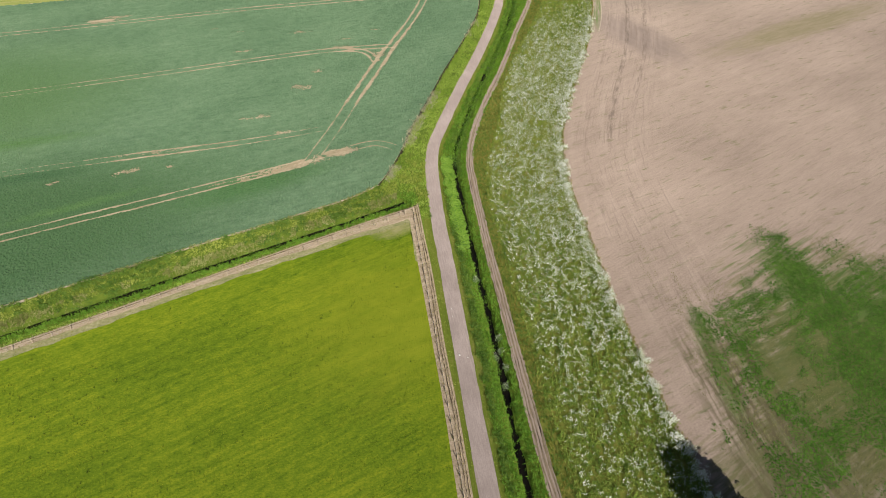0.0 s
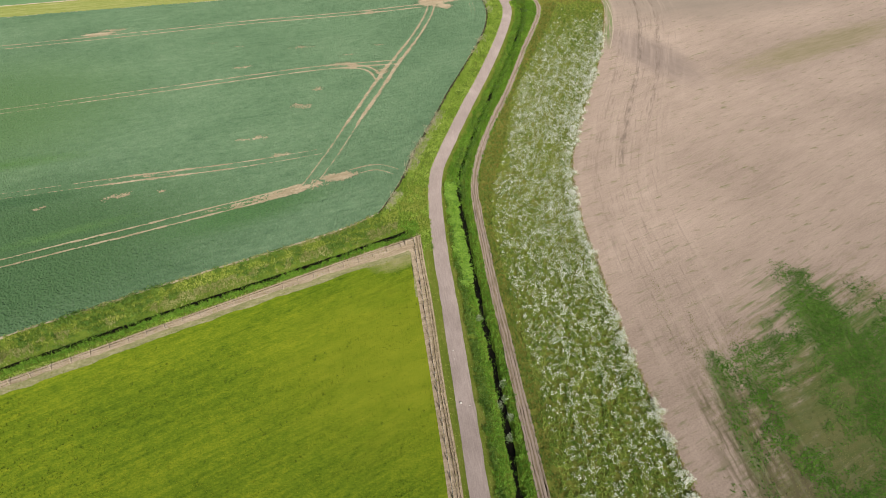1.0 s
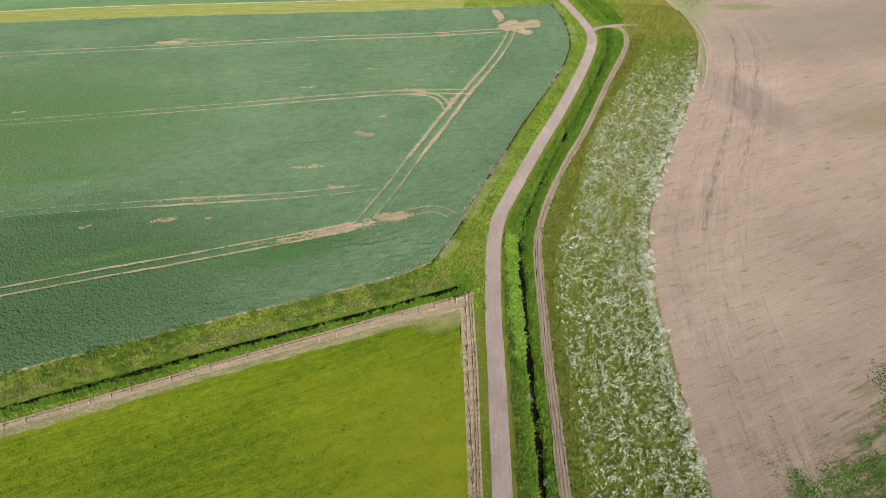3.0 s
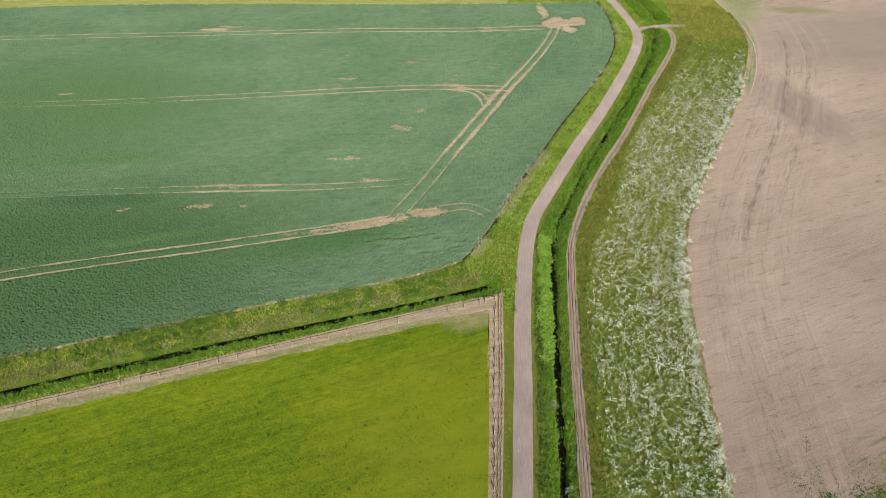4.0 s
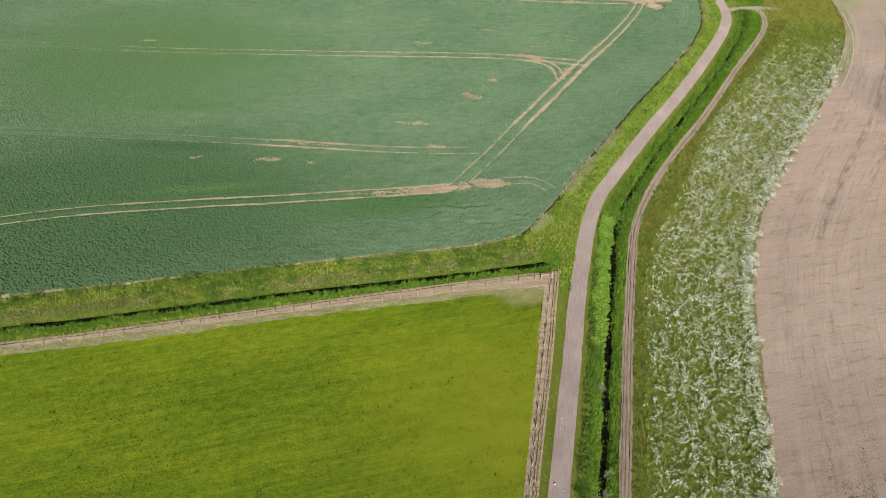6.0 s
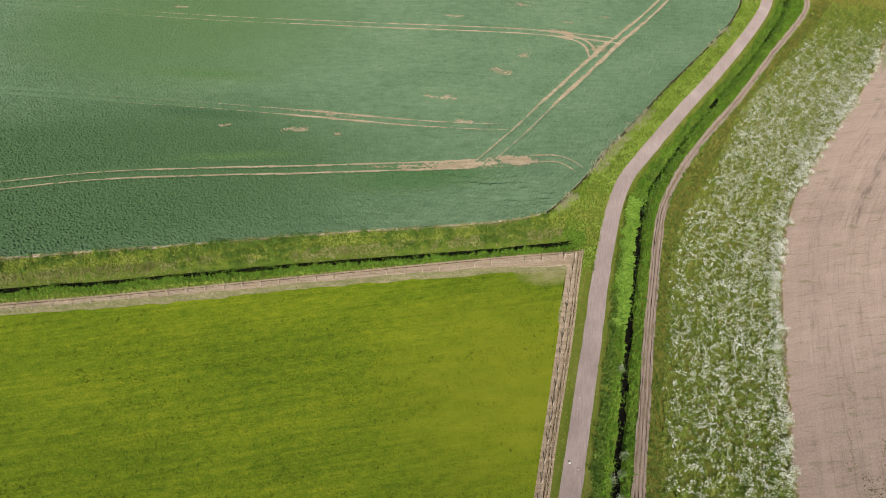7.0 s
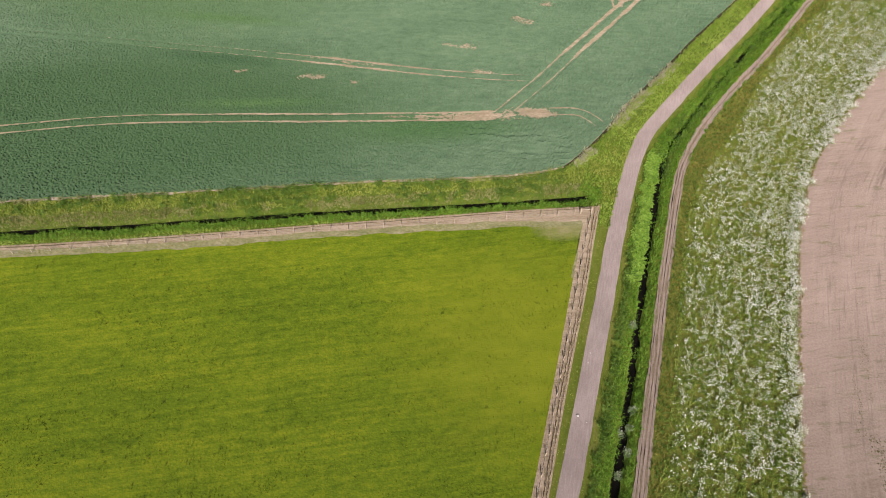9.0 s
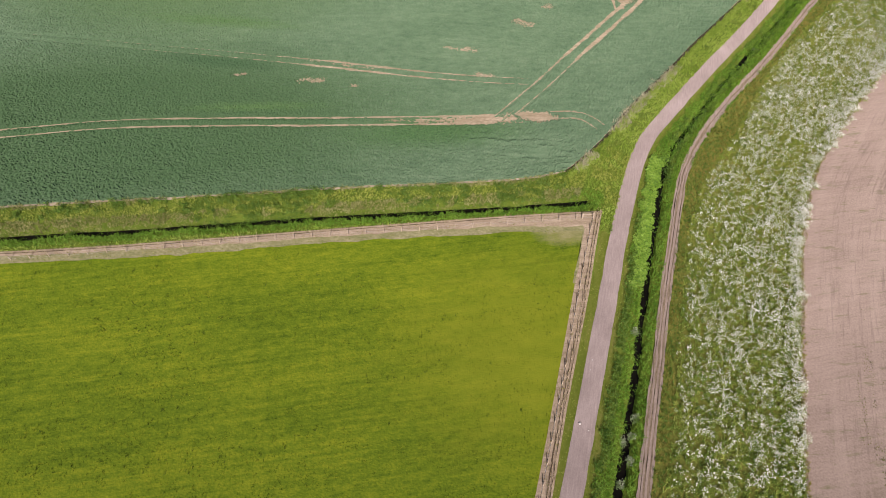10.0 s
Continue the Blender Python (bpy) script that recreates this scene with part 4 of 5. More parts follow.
def ditch_plant(name, x, y, reach, tall, leaves, label, category, group, seed, heads=0):
    """A leafy plant on several stems, with white heads on top where it flowers."""
    thing = new(name)
    thing.location = (x, y, float(ground_height(np.array([[x, y]]))[0]))
    tagged(thing, label, category, group)
    r = np.random.default_rng(seed)
    mesh_of("stems", *stems(7, reach * 0.8, tall * 0.85, seed), M_HERB, thing)
    n = 26
    d, a = np.sqrt(r.random(n)) * reach, r.uniform(0, 2 * np.pi, n)
    top = tall * (0.35 + 0.5 * r.random(n)) * (1 - 0.35 * (d / reach) ** 2)
    scatter("foliage", np.column_stack([d * np.cos(a), d * np.sin(a), top - 0.2]), LEAFY, r.uniform(0.35, 0.6, n), leaves, lean=0.4).parent = thing
    if heads:
        d, a = np.sqrt(r.random(heads)) * reach, r.uniform(0, 2 * np.pi, heads)
        ob = scatter("flower_heads", np.column_stack([d * np.cos(a), d * np.sin(a), np.full(heads, tall * 0.55)]), [umbel(5, 0.25, 0.055, 45 + k) for k in range(3)], r.uniform(0.5, 0.8, heads), M_FLOWER, lean=0.2)
        ob.parent = thing
        tagged(ob, "small white flower heads", kind="stuff")


SHRUBS = [(34.1, 209.1), (32.4, 203.4), (31.2, 194.7), (28.6, 186.8), (25.2, 175.0), (22.8, 167.6), (18.1, 153.8), (17.2, 151.2), (15.6, 145.8), (14.6, 141.6),
          (13.3, 136.1), (12.3, 132.8), (11.7, 129.7), (10.6, 124.6), (9.3, 118.9), (9.3, 115.9)]
for k, (x, y) in enumerate(SHRUBS):
    wide = (0.75, 1.05, 0.6, 0.9)[k % 4]
    ditch_plant("shrub", x, y, wide, 1.1 + 0.35 * wide, M_SHRUB, "low broad dark green shrub growing in the ditch" if wide > 0.8 else "small dark green shrub growing in the ditch", "shrub", "shrubs along the ditch", 200 + k)
ditch_plant("shrub", 20.8, 161.4, 0.9, 1.5, M_GREYLEAF, "pale grey-green shrub standing out of the ditch", "shrub", "shrubs along the ditch", 230)
for k, (x, y) in enumerate([(14.0, 64.3), (14.2, 61.5), (14.7, 57.8), (14.2, 54.3), (13.2, 60.3), (11.1, 78.1)]):
    ditch_plant("flowering_herb", x, y, 0.55, 1.0, M_GREYLEAF, "tall herb with white flower heads beside the ditch water", "herb", "flowering herbs by the water", 240 + k, heads=12)

# pale reeds on the crop's eastern edge
line = offset(CROP_EAST, 0.95)
a = np.repeat(line, 16, 0) + dice.normal(0, 0.55, (len(line) * 16, 2))
a = a[(speckle(a[:, 0], a[:, 1], 4.0, 53) > 0.62) & ((a[:, 1] < 150) | (dice.random(len(a)) < 0.5))]
b = np.repeat(offset(CROP_EAST, 1.4), 12, 0) + dice.normal(0, 0.3, (len(CROP_EAST) * 12, 2))
b = b[~inside(b, CROP_RING)]
tagged(scatter("tall_verge_grass", lifted(b), TALL, dice.uniform(0.7, 1.1, len(b)), M_LIME), "tall yellow-green grass standing along the wheat", "grass", kind="stuff")
M_REED = surf("pale_dead_reeds", [(0, (0.24, 0.23, 0.13)), (1, (0.50, 0.47, 0.33))], [(2, 2, 0, 0.5), (0.4, 0.4, 0, 0.5)], island=0.8)
tagged(scatter("pale_reeds", lifted(a), GRASS + TALL, dice.uniform(0.6, 1.1, len(a)), M_REED), "pale seeding tall grass along the wheat edge", "grass", kind="stuff")

# rough grass in the far margins
c_n = CROP_NORTH[CROP_NORTH[:, 0] > -165]
a = np.repeat(c_n, 14, 0)
a = a + np.repeat(sides(c_n), 14, 0) * dice.uniform(-9.5, -0.7, (len(a), 1)) * (1 if inside(offset(c_n, -2.0)[40:41], CROP_RING)[0] == 0 else -1) + dice.normal(0, 0.3, (len(a), 2))
a = a[~inside(a, CROP_RING) & (near(a, ROAD[::2])[0] > 1.6)]
b = sprinkle((52, 228), (80, 262), 5)
b = b[~inside(b, SOIL_RING) & ~inside(b, STRIP_RING)]
a = np.vstack([a, b])
tagged(scatter("margin_tussocks", lifted(a), GRASS + TALL, dice.uniform(0.15, 0.38, len(a)), M_DRY), "straw-tinted tussocky grass in the far field margins", "grass", kind="stuff")

# the flower strip
p = sprinkle((10, 14), (62, 240), 13)
p = p[inside(p, STRIP_RING)]
d_west, along = near(p, FLOWER_WEST[::2])
d_east, along_e = near(p, STRIP_EAST[::2])
west_x = np.interp(p[:, 1], FLOWER_WEST[:, 1], FLOWER_WEST[:, 0])
margin = p[:, 0] < west_x
head = p[:, 1] > 213 + 6 * speckle(p[:, 0], p[:, 1], 5, 64)
roll = dice.random(len(p))
a = p[head & (roll < 0.5)]
b = dice.random(len(a)) < 0.5
tagged(scatter("headland_herbs", lifted(a[b]), GRASS, dice.uniform(0.25, 0.5, b.sum()), M_RUST), "olive and rusty herbs at the head of the strip", "plants", kind="stuff")
a = a[~b]
tagged(scatter("headland_grass", lifted(a), GRASS, dice.uniform(0.25, 0.5, len(a)), M_SWARD), "olive-yellow rough grass at the head of the strip", "grass", kind="stuff")
a = p[margin & ~head & (roll < 0.98)]
rusty = dice.random(len(a)) < 0.35 + 0.2 * smooth(90, 150, a[:, 1])
tagged(scatter("margin_grass", lifted(a[rusty]), GRASS, dice.uniform(0.28, 0.5, rusty.sum()), M_RUST), "olive and rusty rough grass beside the flower strip", "grass", kind="stuff")
tagged(scatter("margin_herbs", lifted(a[~rusty]), GRASS + LEAFY[:2], dice.uniform(0.28, 0.5, (~rusty).sum()), M_HERB), "green rough herbs beside the flower strip", "plants", kind="stuff")
margin = margin | head
pale = dice.random(len(p)) < 0.55 * smooth(70, 130, p[:, 1]) * (1 - 0.5 * smooth(165, 195, p[:, 1]))
a = p[~margin & (roll < 0.54) & ~pale]
tagged(scatter("strip_plants", lifted(a), LEAFY + GRASS, dice.uniform(0.45, 0.85, len(a)), M_STEM), "green leafy plants of the flower strip", "plants", kind="stuff")
a = p[~margin & (roll < 0.54) & pale]
tagged(scatter("strip_grass", lifted(a), LEAFY + GRASS, dice.uniform(0.4, 0.7, len(a)), M_SWARD), "olive-yellow grass among the flowers of the strip", "grass", kind="stuff")
patch = 0.22 * speckle(along_e / 5.0, d_east / 1.1, 1.0, 61) + 0.22 * speckle(p[:, 0], p[:, 1], 0.9, 62) + 0.14 * speckle(p[:, 0], p[:, 1], 4.0, 63) + 0.25
rim = np.exp(-((d_east - 0.9) / 0.8) ** 2) * 0.26
fade = smooth(0, 1, d_west / (1.5 + 1.4 * smooth(140, 190, p[:, 1]))) * (1 - 0.3 * (1 - smooth(35, 60, p[:, 1])) * (1 - smooth(3, 12, d_west))) * (0.8 + 0.45 * smooth(80, 140, p[:, 1])) * (1 - smooth(168, 216, p[:, 1] + 10 * (speckle(p[:, 0], p[:, 1], 6, 67) - 0.5))) * (0.38 + 0.62 * smooth(44, 94, p[:, 1]))
bloom = ~margin & (roll < ((patch + rim - 0.36 + 0.07 * (1 - smooth(2.0, 10.0, d_east))) * 1.95 * fade).clip(0, 0.9)) & (d_east > 0.15)
a = p[bloom]
tagged(scatter("white_flowers", lifted(a), HEADS, (0.5 + 0.75 * dice.random(len(a)) ** 2) * (1.12 - 0.12 * smooth(70, 120, a[:, 1])), M_FLOWER, lean=0.1), "dense white flower heads drifting over the strip", "flowers", kind="stuff")

# clumps of flowers leaning out over the bare soil
line = STRIP_EAST[(STRIP_EAST[:, 1] > 26) & (STRIP_EAST[:, 1] < 196)]
spots = np.repeat(line, 2, 0) + np.repeat(sides(line), 2, 0) * dice.uniform(-0.9, 0.35, (len(line) * 2, 1)) + dice.normal(0, 0.4, (len(line) * 2, 2))
spots = spots[speckle(spots[:, 0], spots[:, 1], 2.2, 66) > 0.44]
a = np.repeat(spots, 9, 0) + dice.normal(0, 0.26, (len(spots) * 9, 2))
tagged(scatter("edge_flowers", lifted(a), HEADS, dice.uniform(0.8, 1.3, len(a)), M_FLOWER, lean=0.1), "clumps of white flowers leaning over the soil edge", "flowers", kind="stuff")
b = np.repeat(spots, 4, 0) + dice.normal(0, 0.25, (len(spots) * 4, 2))
tagged(scatter("edge_plants", lifted(b), LEAFY, dice.uniform(0.5, 0.8, len(b)), M_STEM), "leafy stems under the flowers at the soil edge", "plants", kind="stuff")

a = curve(STRIP_EAST[::5], 0.12)
a = a[(a[:, 1] > 20) & (a[:, 1] < 236)] + dice.normal(0, 0.16, (1, 2))
a = a + dice.normal(0, 0.2, a.shape)
tagged(scatter("strip_edge_grass", lifted(a), GRASS, dice.uniform(0.25, 0.55, len(a)), M_RUST), "rusty dry grass edging the flower strip", "grass", kind="stuff")

# weeds greening the near corner of the bare field, and streaks of seedlings
p = sprinkle((42, 28), (96, 96), 46)
p = p[inside(p, SOIL_RING)]
u, v = turned(p[:, 0], p[:, 1], 32)
w, t = turned(p[:, 0], p[:, 1], 105)
d_east, along = near(p, STRIP_EAST[::3])
lane = smooth(0.56, 0.8, 0.6 * speckle(along / 5, d_east / 0.7, 1.0, 77) + 0.4 * speckle(p[:, 0], p[:, 1], 3.0, 78)) * smooth(5, 10, d_east) * (1 - smooth(78, 98, p[:, 1])) * (1 - smooth(20, 26, d_east))
streak = 0.45 * speckle(u / 3.5, v, 1.6, 71) + 0.25 * speckle(p[:, 0], p[:, 1], 5.0, 72) + 0.3 * speckle(w / 3, t, 1.3, 73)
wave = (speckle(p[:, 0], p[:, 1], 7, 74) - 0.5) * 6
zone = smooth(11.0, 14.0, d_east + wave * 0.3) * (1 - smooth(-3, 4, p[:, 1] - 68 - (p[:, 0] - 50).clip(0, 24) * 0.80 + (p[:, 0] - 78).clip(0, 99) * 0.3 + wave))
core = np.zeros(len(p))
for line, wide, most in (([(72, 88), (71.4, 82), (72, 76), (72.6, 69), (73.7, 64)], 3.4, 1.0), ([(92, 74), (83.7, 66), (77.5, 60), (73.5, 53), (74, 46)], 4.2, 1.0), ([(73.6, 73.4), (79, 70.5), (88, 76)], 3.0, 0.8),
                         ([(50.7, 70), (49.8, 63), (49.4, 53.5), (50.4, 47), (52.3, 41), (52.6, 33)], 1.5, 0.5), ([(55.3, 66.8), (56.1, 58), (56.3, 51), (58, 47.5)], 1.8, 0.6),
                         ([(52.6, 33), (56.7, 37.2), (61.3, 41.7), (67.9, 44.5), (73.5, 46.5)], 2.2, 0.62), ([(53, 66), (59, 69), (65, 73), (72, 80)], 3.3, 0.75), ([(45.9, 45), (46, 40), (45.6, 35)], 0.8, 0.4)):
    core = np.maximum(core, most * np.exp(-((near(p, curve(line, 2.0))[0] + wave * 0.3) / (wide * 1.2)) ** 2))
zone = np.maximum(zone, 0.8 * smooth(0.1, 0.6, core))
roll = dice.random(len(p))
green = roll < ((core * 1.25 - 0.06 + (streak - 0.5) * 2.4) * zone).clip(0, 0.85)
a = p[green]
tagged(scatter("field_weeds", np.column_stack([a, np.full(len(a), 0.02)]), SEEDLING, 0.09 + 0.15 * dice.random(len(a)) ** 1.5, M_WEED), "patchy bright green weeds on the bare soil", "weeds", kind="stuff")
a = p[~green & (roll < ((streak - 0.22) * 2.2 * zone + lane * 0.30).clip(0, 0.34))]
far = sprinkle((66, 155), (165, 220), 8)
fu, fv = turned(far[:, 0], far[:, 1], 28)
band = np.exp(-((near(far, curve([(66, 162), (95, 175), (116, 184.5), (137, 198), (165, 211)], 4.0))[0] + (speckle(fu / 4, fv, 2, 75) - 0.5) * 9) / 4.5) ** 2)
far = far[dice.random(len(far)) < (band * smooth(66, 110, far[:, 0]) * (speckle(fu / 5, fv, 1.0, 76) - 0.3) * 1.1).clip(0, 0.8)]
a = np.vstack([a, far])
tagged(scatter("seedlings", np.column_stack([a, np.full(len(a), 0.02)]), SEEDLING, dice.uniform(0.06, 0.14, len(a)), M_OLIVE), "thin olive-green seedlings streaking the bare soil", "weeds", kind="stuff")

# short tufts and ungrazed tussocks all over the pasture
p = sprinkle((-96, 14), (8, 98), 11)
p = p[inside(p, PASTURE_RING) & (p[:, 1] > 18 - 0.25 * (p[:, 0] + 50))]
u, v = turned(p[:, 0], p[:, 1], MOWN_TURN)
dense = 0.4 * speckle(u / 5.0, v, 1.5, 81) + 0.3 * speckle(p[:, 0], p[:, 1], 7, 82) + 0.3 * speckle(u / 1.5, v, 0.7, 83)
a = p[dice.random(len(p)) < ((dense - 0.30) * 2.2).clip(0, 0.9)]
SHORT = [tuft(5, 0.9, 0.16, 70 + k) for k in range(4)]
tagged(scatter("pasture_tufts", np.column_stack([a, np.full(len(a), 0.015)]), SHORT, dice.uniform(0.08, 0.22, len(a)), M_TUFT), "short uneven tufts of grazed grass in the pasture", "grass", kind="stuff")
lines = speckle(u / 16.0, v, 0.9, 84)
a = p[dice.random(len(p)) < 0.075 * smooth(0.5, 0.85, lines) * smooth(0.3, 0.6, dense) * (1 - 0.7 * smooth(-45, -5, p[:, 0])) + 0.0016]
a = np.repeat(a, 2, 0) + dice.normal(0, 0.16, (len(a) * 2, 2))
tagged(scatter("pasture_tussocks", np.column_stack([a, np.full(len(a), 0.015)]), GRASS, dice.uniform(0.14, 0.32, len(a)), M_TUSSOCK), "ungrazed dark tussocks dotted over the pasture", "grass", kind="stuff")

# pale ruts along the headland of the bare field
arc = curve([(60.4, 227.5), (61.5, 219), (61.7, 212), (60.8, 203), (58.8, 193), (56.2, 184)], 0.6)
tagged(ribbon("wheel_rut", arc, -0.16, 0.16, 0.034, M_HEADLAND, ragged=0.14, seed=19), "pale rut pressed along the headland of the bare field", "wheel rut", kind="structure")
edge = offset(STRIP_EAST, 0.45)
edge = edge[(edge[:, 1] > 186) & (edge[:, 1] < 232)]
tagged(ribbon("wheel_rut", edge, -0.16, 0.16, 0.034, M_HEADLAND, ragged=0.14, seed=23), "pale dry line along the head of the flower strip", "wheel rut", kind="structure")

# ---- fences and young hedge ----


def box_bm(bm, size, m):
    made = bmesh.ops.create_cube(bm, size=1.0, matrix=m @ Matrix.Diagonal((*size, 1)))
    return made["verts"]


def post_mesh(radius, tall):
    """A round fence post with a weathered, slightly pointed top."""
    bm = bmesh.new()
    bmesh.ops.create_cone(bm, cap_ends=True, segments=8, radius1=radius, radius2=radius * 0.94, depth=tall, matrix=Matrix.Translation((0, 0, tall / 2)))
    bmesh.ops.create_cone(bm, cap_ends=True, segments=8, radius1=radius * 0.94, radius2=radius * 0.5, depth=0.05, matrix=Matrix.Translation((0, 0, tall + 0.025)))
    me = bpy.data.meshes.new("post")
    bm.to_mesh(me)
    bm.free()
    me.materials.append(M_WOOD)
    return me


POST = post_mesh(0.065, 1.2)
CORNER_POST = post_mesh(0.12, 1.4)


def fence(points, label, skip_first=False):
    thing = new("fence")
    tagged(thing, label, "fence")
    line = curve(points, 0.2)
    far = np.concatenate([[0], np.cumsum(np.linalg.norm(np.diff(line, axis=0), axis=1))])
    count = round(far[-1] / 3.04)
    for k in range(1 if skip_first else 0, count + 1):
        at = far[-1] * k / count
        x, y = np.interp(at, far, line[:, 0]), np.interp(at, far, line[:, 1])
        post = new("post", CORNER_POST if k == count and not skip_first else POST)
        post.parent = thing
        post.matrix_basis = pose(x, y, -0.06, random.uniform(-3, 3), random.uniform(-3, 3), random.uniform(0, 360))
    for z in (0.35, 0.7, 1.12):
        coarse = line[::8]
        s = sides(coarse)
        ring = [coarse + s * 0.09, coarse + s * 0.10]
        n = len(coarse)
        v = np.vstack([np.column_stack([ring[0], np.full(n, z)]), np.column_stack([ring[1], np.full(n, z)]), np.column_stack([(ring[0] + ring[1]) / 2, np.full(n, z + 0.01)])])
        i = np.arange(n - 1)
        f = np.vstack([np.stack([i + a * n, i + 1 + a * n, i + 1 + b * n, i + b * n], 1) for a, b in ((0, 1), (1, 2), (2, 0))])
        mesh_of("wire", v, f, M_WIRE, thing)
    return thing


north = fence(FENCE_NORTH, "weathered wooden post and wire fence along the planting strip")
fence(FENCE_EAST, "weathered wooden post and wire fence beside the farm road", skip_first=True)
brace = bmesh.new()
box_bm(brace, (1.75, 0.10, 0.12), pose(-1.35, 98.05, 1.05, 0, 0, 28))
bmesh.ops.bevel(brace, geom=brace.edges[:], offset=0.015, segments=1, affect="EDGES")
part("brace_rail", brace, M_WOOD, north, "pale horizontal corner rail")
brace_post = new("post", CORNER_POST)
brace_post.parent = north
brace_post.matrix_basis = pose(-2.2, 97.6, -0.05, 1, -2, 40)


p = sprinkle((-108, 30), (10, 102), 9)
p = p[inside(p, MULCH_RING)]
roll = dice.random(len(p))
a = p[roll < 0.4]
tagged(scatter("dead_grass", np.column_stack([a, np.full(len(a), 0.015)]), GRASS, dice.uniform(0.1, 0.22, len(a)), M_DRY), "matted dead grass lying on the mown strip", "dead grass", kind="stuff")
a = p[(roll > 0.75) & (speckle(p[:, 0], p[:, 1], 2.5, 85) > 0.5)]
tagged(scatter("strip_regrowth", np.column_stack([a, np.full(len(a), 0.015)]), GRASS, dice.uniform(0.1, 0.25, len(a)), M_RUST), "thin olive regrowth on the mown strip", "grass", kind="stuff")


def whips(name, line, gap, label):
    """A row of young hedge plants on canes."""
    spots = []
    far = np.concatenate([[0], np.cumsum(np.linalg.norm(np.diff(line, axis=0), axis=1))])
    at = np.arange(0, far[-1], gap)
    at = at + dice.normal(0, gap * 0.12, len(at))
    spots = np.column_stack([np.interp(at, far, line[:, 0]), np.interp(at, far, line[:, 1])]) + dice.normal(0, 0.05, (len(at), 2))
    w = 0.03
    shape = np.array([(-w, -w, 0), (w, -w, 0), (0, w, 0), (-w * 0.8, -w * 0.8, 1), (w * 0.8, -w * 0.8, 1), (0, w * 0.8, 1)])
    tris = np.array([(0, 1, 4), (0, 4, 3), (1, 2, 5), (1, 5, 4), (2, 0, 3), (2, 3, 5), (3, 4, 5)])
    return tagged(scatter(name, np.column_stack([spots, np.full(len(spots), 0.015)]), [(shape, tris)], dice.uniform(0.55, 0.8, len(spots)), M_CANE, lean=0.06), label, "hedge plants", kind="stuff")


# thin dark lines that follow the rows of hedge plants
for line, at in ((MULCH_EAST, 0.35), (MULCH_EAST, 0.78), (MULCH_NORTH[MULCH_NORTH[:, 0] > -120], 0.45)):
    tagged(ribbon("hedge_row_line", curve(offset(line, at)[::4], 0.35), -0.055, 0.055, 0.030, M_DARK_LINE, ragged=0.12, seed=int(70 + at * 10)), "narrow dark line along the row of hedge plants", "planting slit", kind="structure")
# the fence's shadow on the ground, put into a thin dark ribbon
tagged(ribbon("fence_shadow_line", curve(FENCE_EAST, 0.35), -0.02, 0.11, 0.042, M_DARK_LINE, ragged=0.16, seed=83), "dark line painted as the fence's shadow at its foot", "fence foot", kind="structure")
whips("hedge_whips", offset(MULCH_NORTH[MULCH_NORTH[:, 0] > -120], 0.45), 0.33, "row of young hedge whips on pale canes in the mown strip")
whips("hedge_whips", offset(MULCH_EAST, 0.35), 0.33, "row of young hedge whips on pale canes beside the road")
whips("hedge_whips", offset(MULCH_EAST, 0.75), 0.33, "second row of young hedge whips on pale canes beside the road")


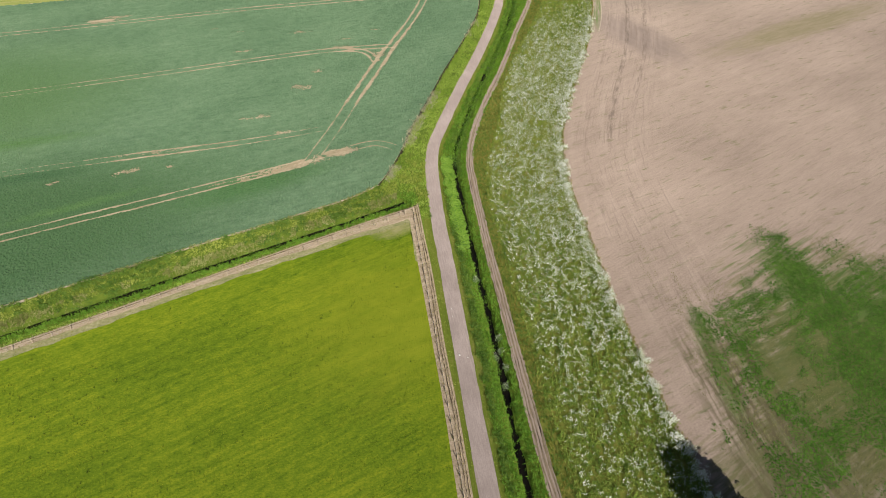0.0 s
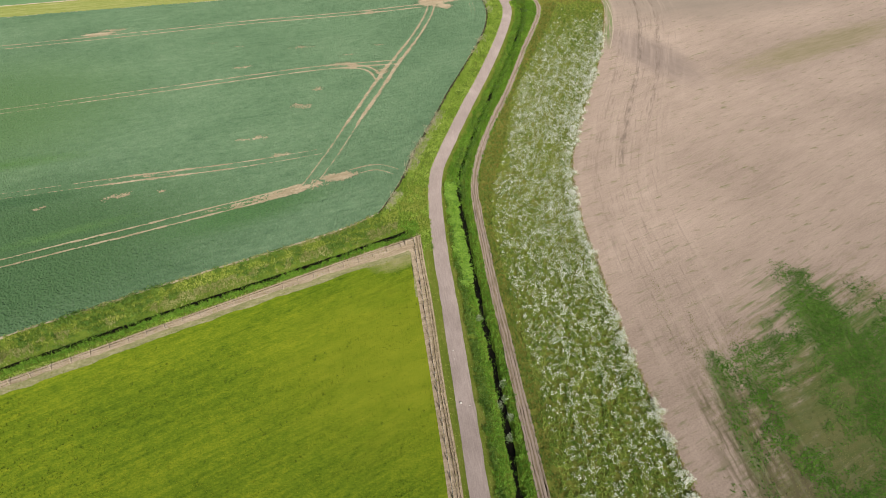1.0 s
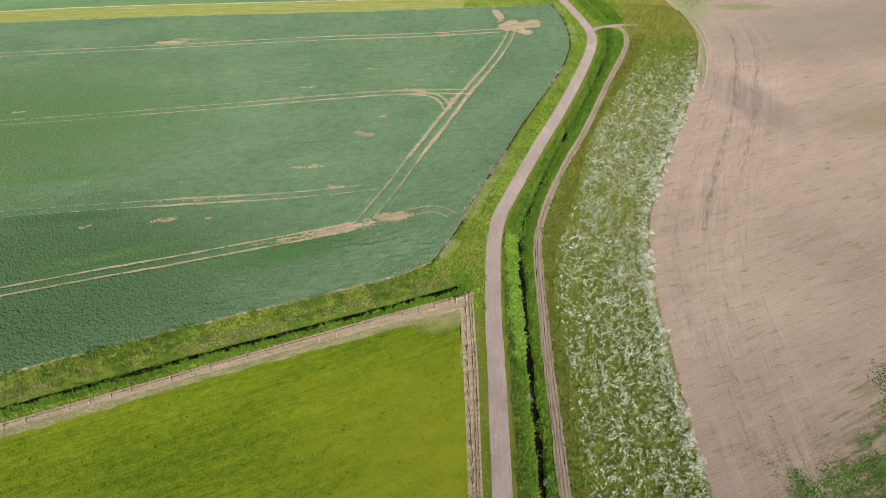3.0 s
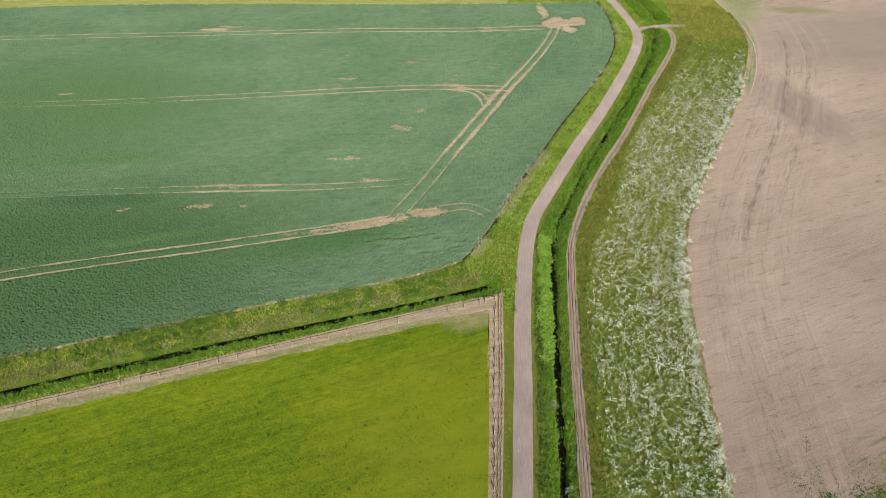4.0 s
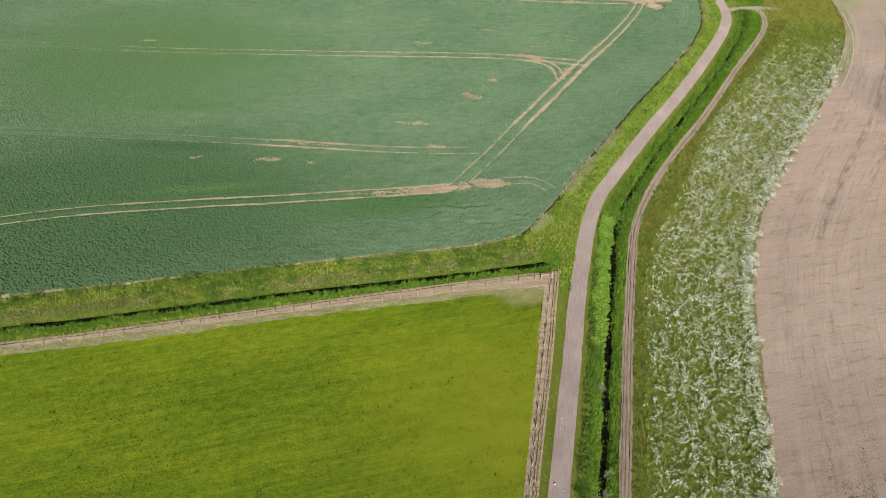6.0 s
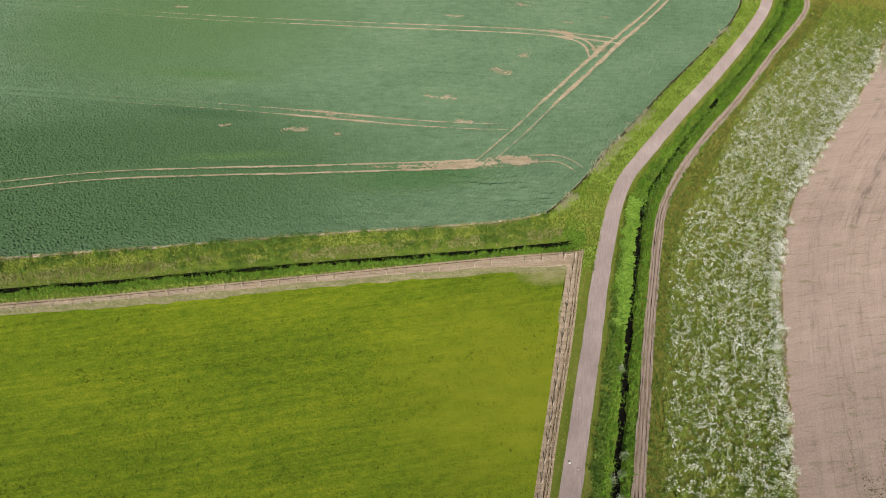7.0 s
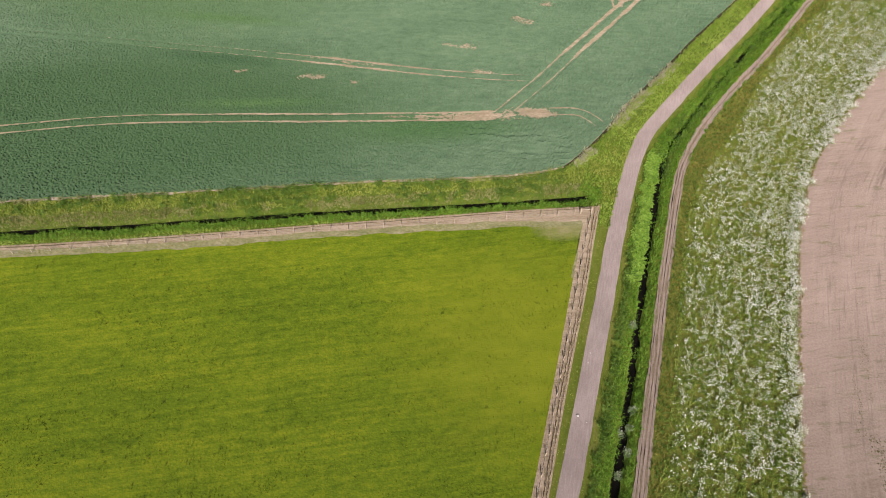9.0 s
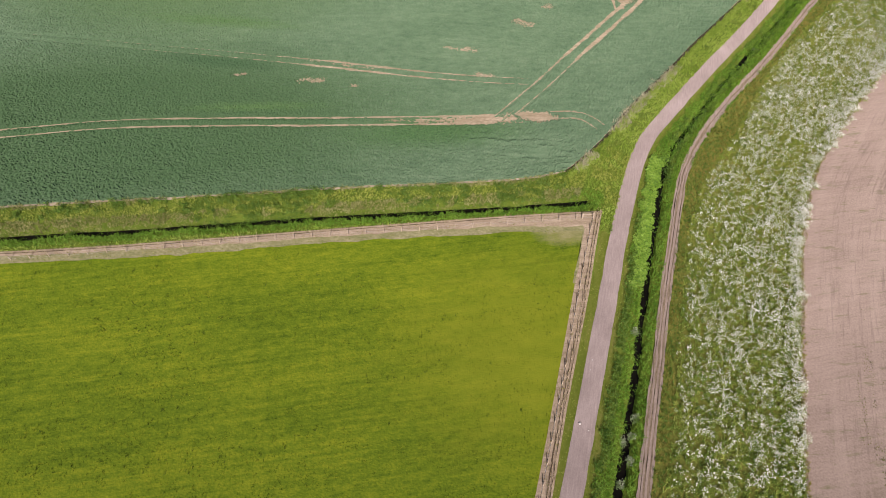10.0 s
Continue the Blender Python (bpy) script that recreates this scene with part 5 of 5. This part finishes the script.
tagged(ribbon("worn_edge", PASTURE_NORTH[PASTURE_NORTH[:, 0] > -110], -0.85, 0.6, 0.036, M_WORN, ragged=0.4), "trampled greyish grass along the fence", "worn grass", kind="structure")
tagged(ribbon("worn_path", curve([(-1.35, 95.6), (-0.95, 92), (-0.35, 87), (0.1, 83.5)], 0.5), -0.16, 0.16, 0.038, M_WORN, ragged=0.25), "pale worn line along the inside of the fence", "worn path", kind="structure")


def stone(x, y, radius, seed):
    bm = bmesh.new()
    bmesh.ops.create_icosphere(bm, subdivisions=2, radius=radius)
    for v in bm.verts:
        v.co = Vector((v.co.x * 1.2, v.co.y, v.co.z * 0.65)) * (0.85 + 0.3 * noise.noise(v.co * 0.8 / radius + Vector((seed, 0, 0))))
    me = bpy.data.meshes.new("stone")
    bm.to_mesh(me)
    bm.free()
    me.materials.append(M_STONE)
    ob = new("stone", me)
    ob.location = (x, y, 0.08 + radius * 0.45)
    tagged(ob, "small pale stone lying on the gravel farm road", "stone", "stones on the road")


for k, (x, y, radius) in enumerate([(7.0, 60.3, 0.19), (6.2, 70.85, 0.10), (6.3, 69.1, 0.09), (8.4, 59.8, 0.10)]):
    stone(x, y, radius, k)

# ---- a tree south of the shown ground ----
tree = new("tree")
tree.location = (45.4, 21.6, 0)
tagged(tree, "broad leafy tree at the edge of the bare field", "tree")
bm = bmesh.new()
bmesh.ops.create_cone(bm, cap_ends=True, segments=10, radius1=0.42, radius2=0.2, depth=8, matrix=Matrix.Translation((0, 0, 3.9)))
for k in range(7):
    bmesh.ops.create_cone(bm, cap_ends=True, segments=6, radius1=0.16, radius2=0.04, depth=5,
                          matrix=pose(0, 0, 4.5 + 0.7 * k, 0, 0, 51 * k) @ pose(0, 0, 0, 48, 0, 0) @ Matrix.Translation((0, 0, 2.4)))
part("trunk", bm, M_BARK, tree)
r = np.random.default_rng(5)
clumps = np.column_stack([r.normal(0, 1, (60, 3))])
clumps /= np.linalg.norm(clumps, axis=1, keepdims=True)
clumps = clumps * r.uniform(0.5, 1.0, (60, 1)) * (4.6, 4.6, 5.2) + (0, 0, 9.8)
leaf_at = np.repeat(clumps, 110, 0) + r.normal(0, 0.62, (6600, 3))
crown = scatter("crown", leaf_at, [rosette(3, 0.2, 0.16, 0.2, 60 + k) for k in range(3)], r.uniform(0.8, 1.5, 6600), M_LEAF, lean=0.6)
crown.parent = tree
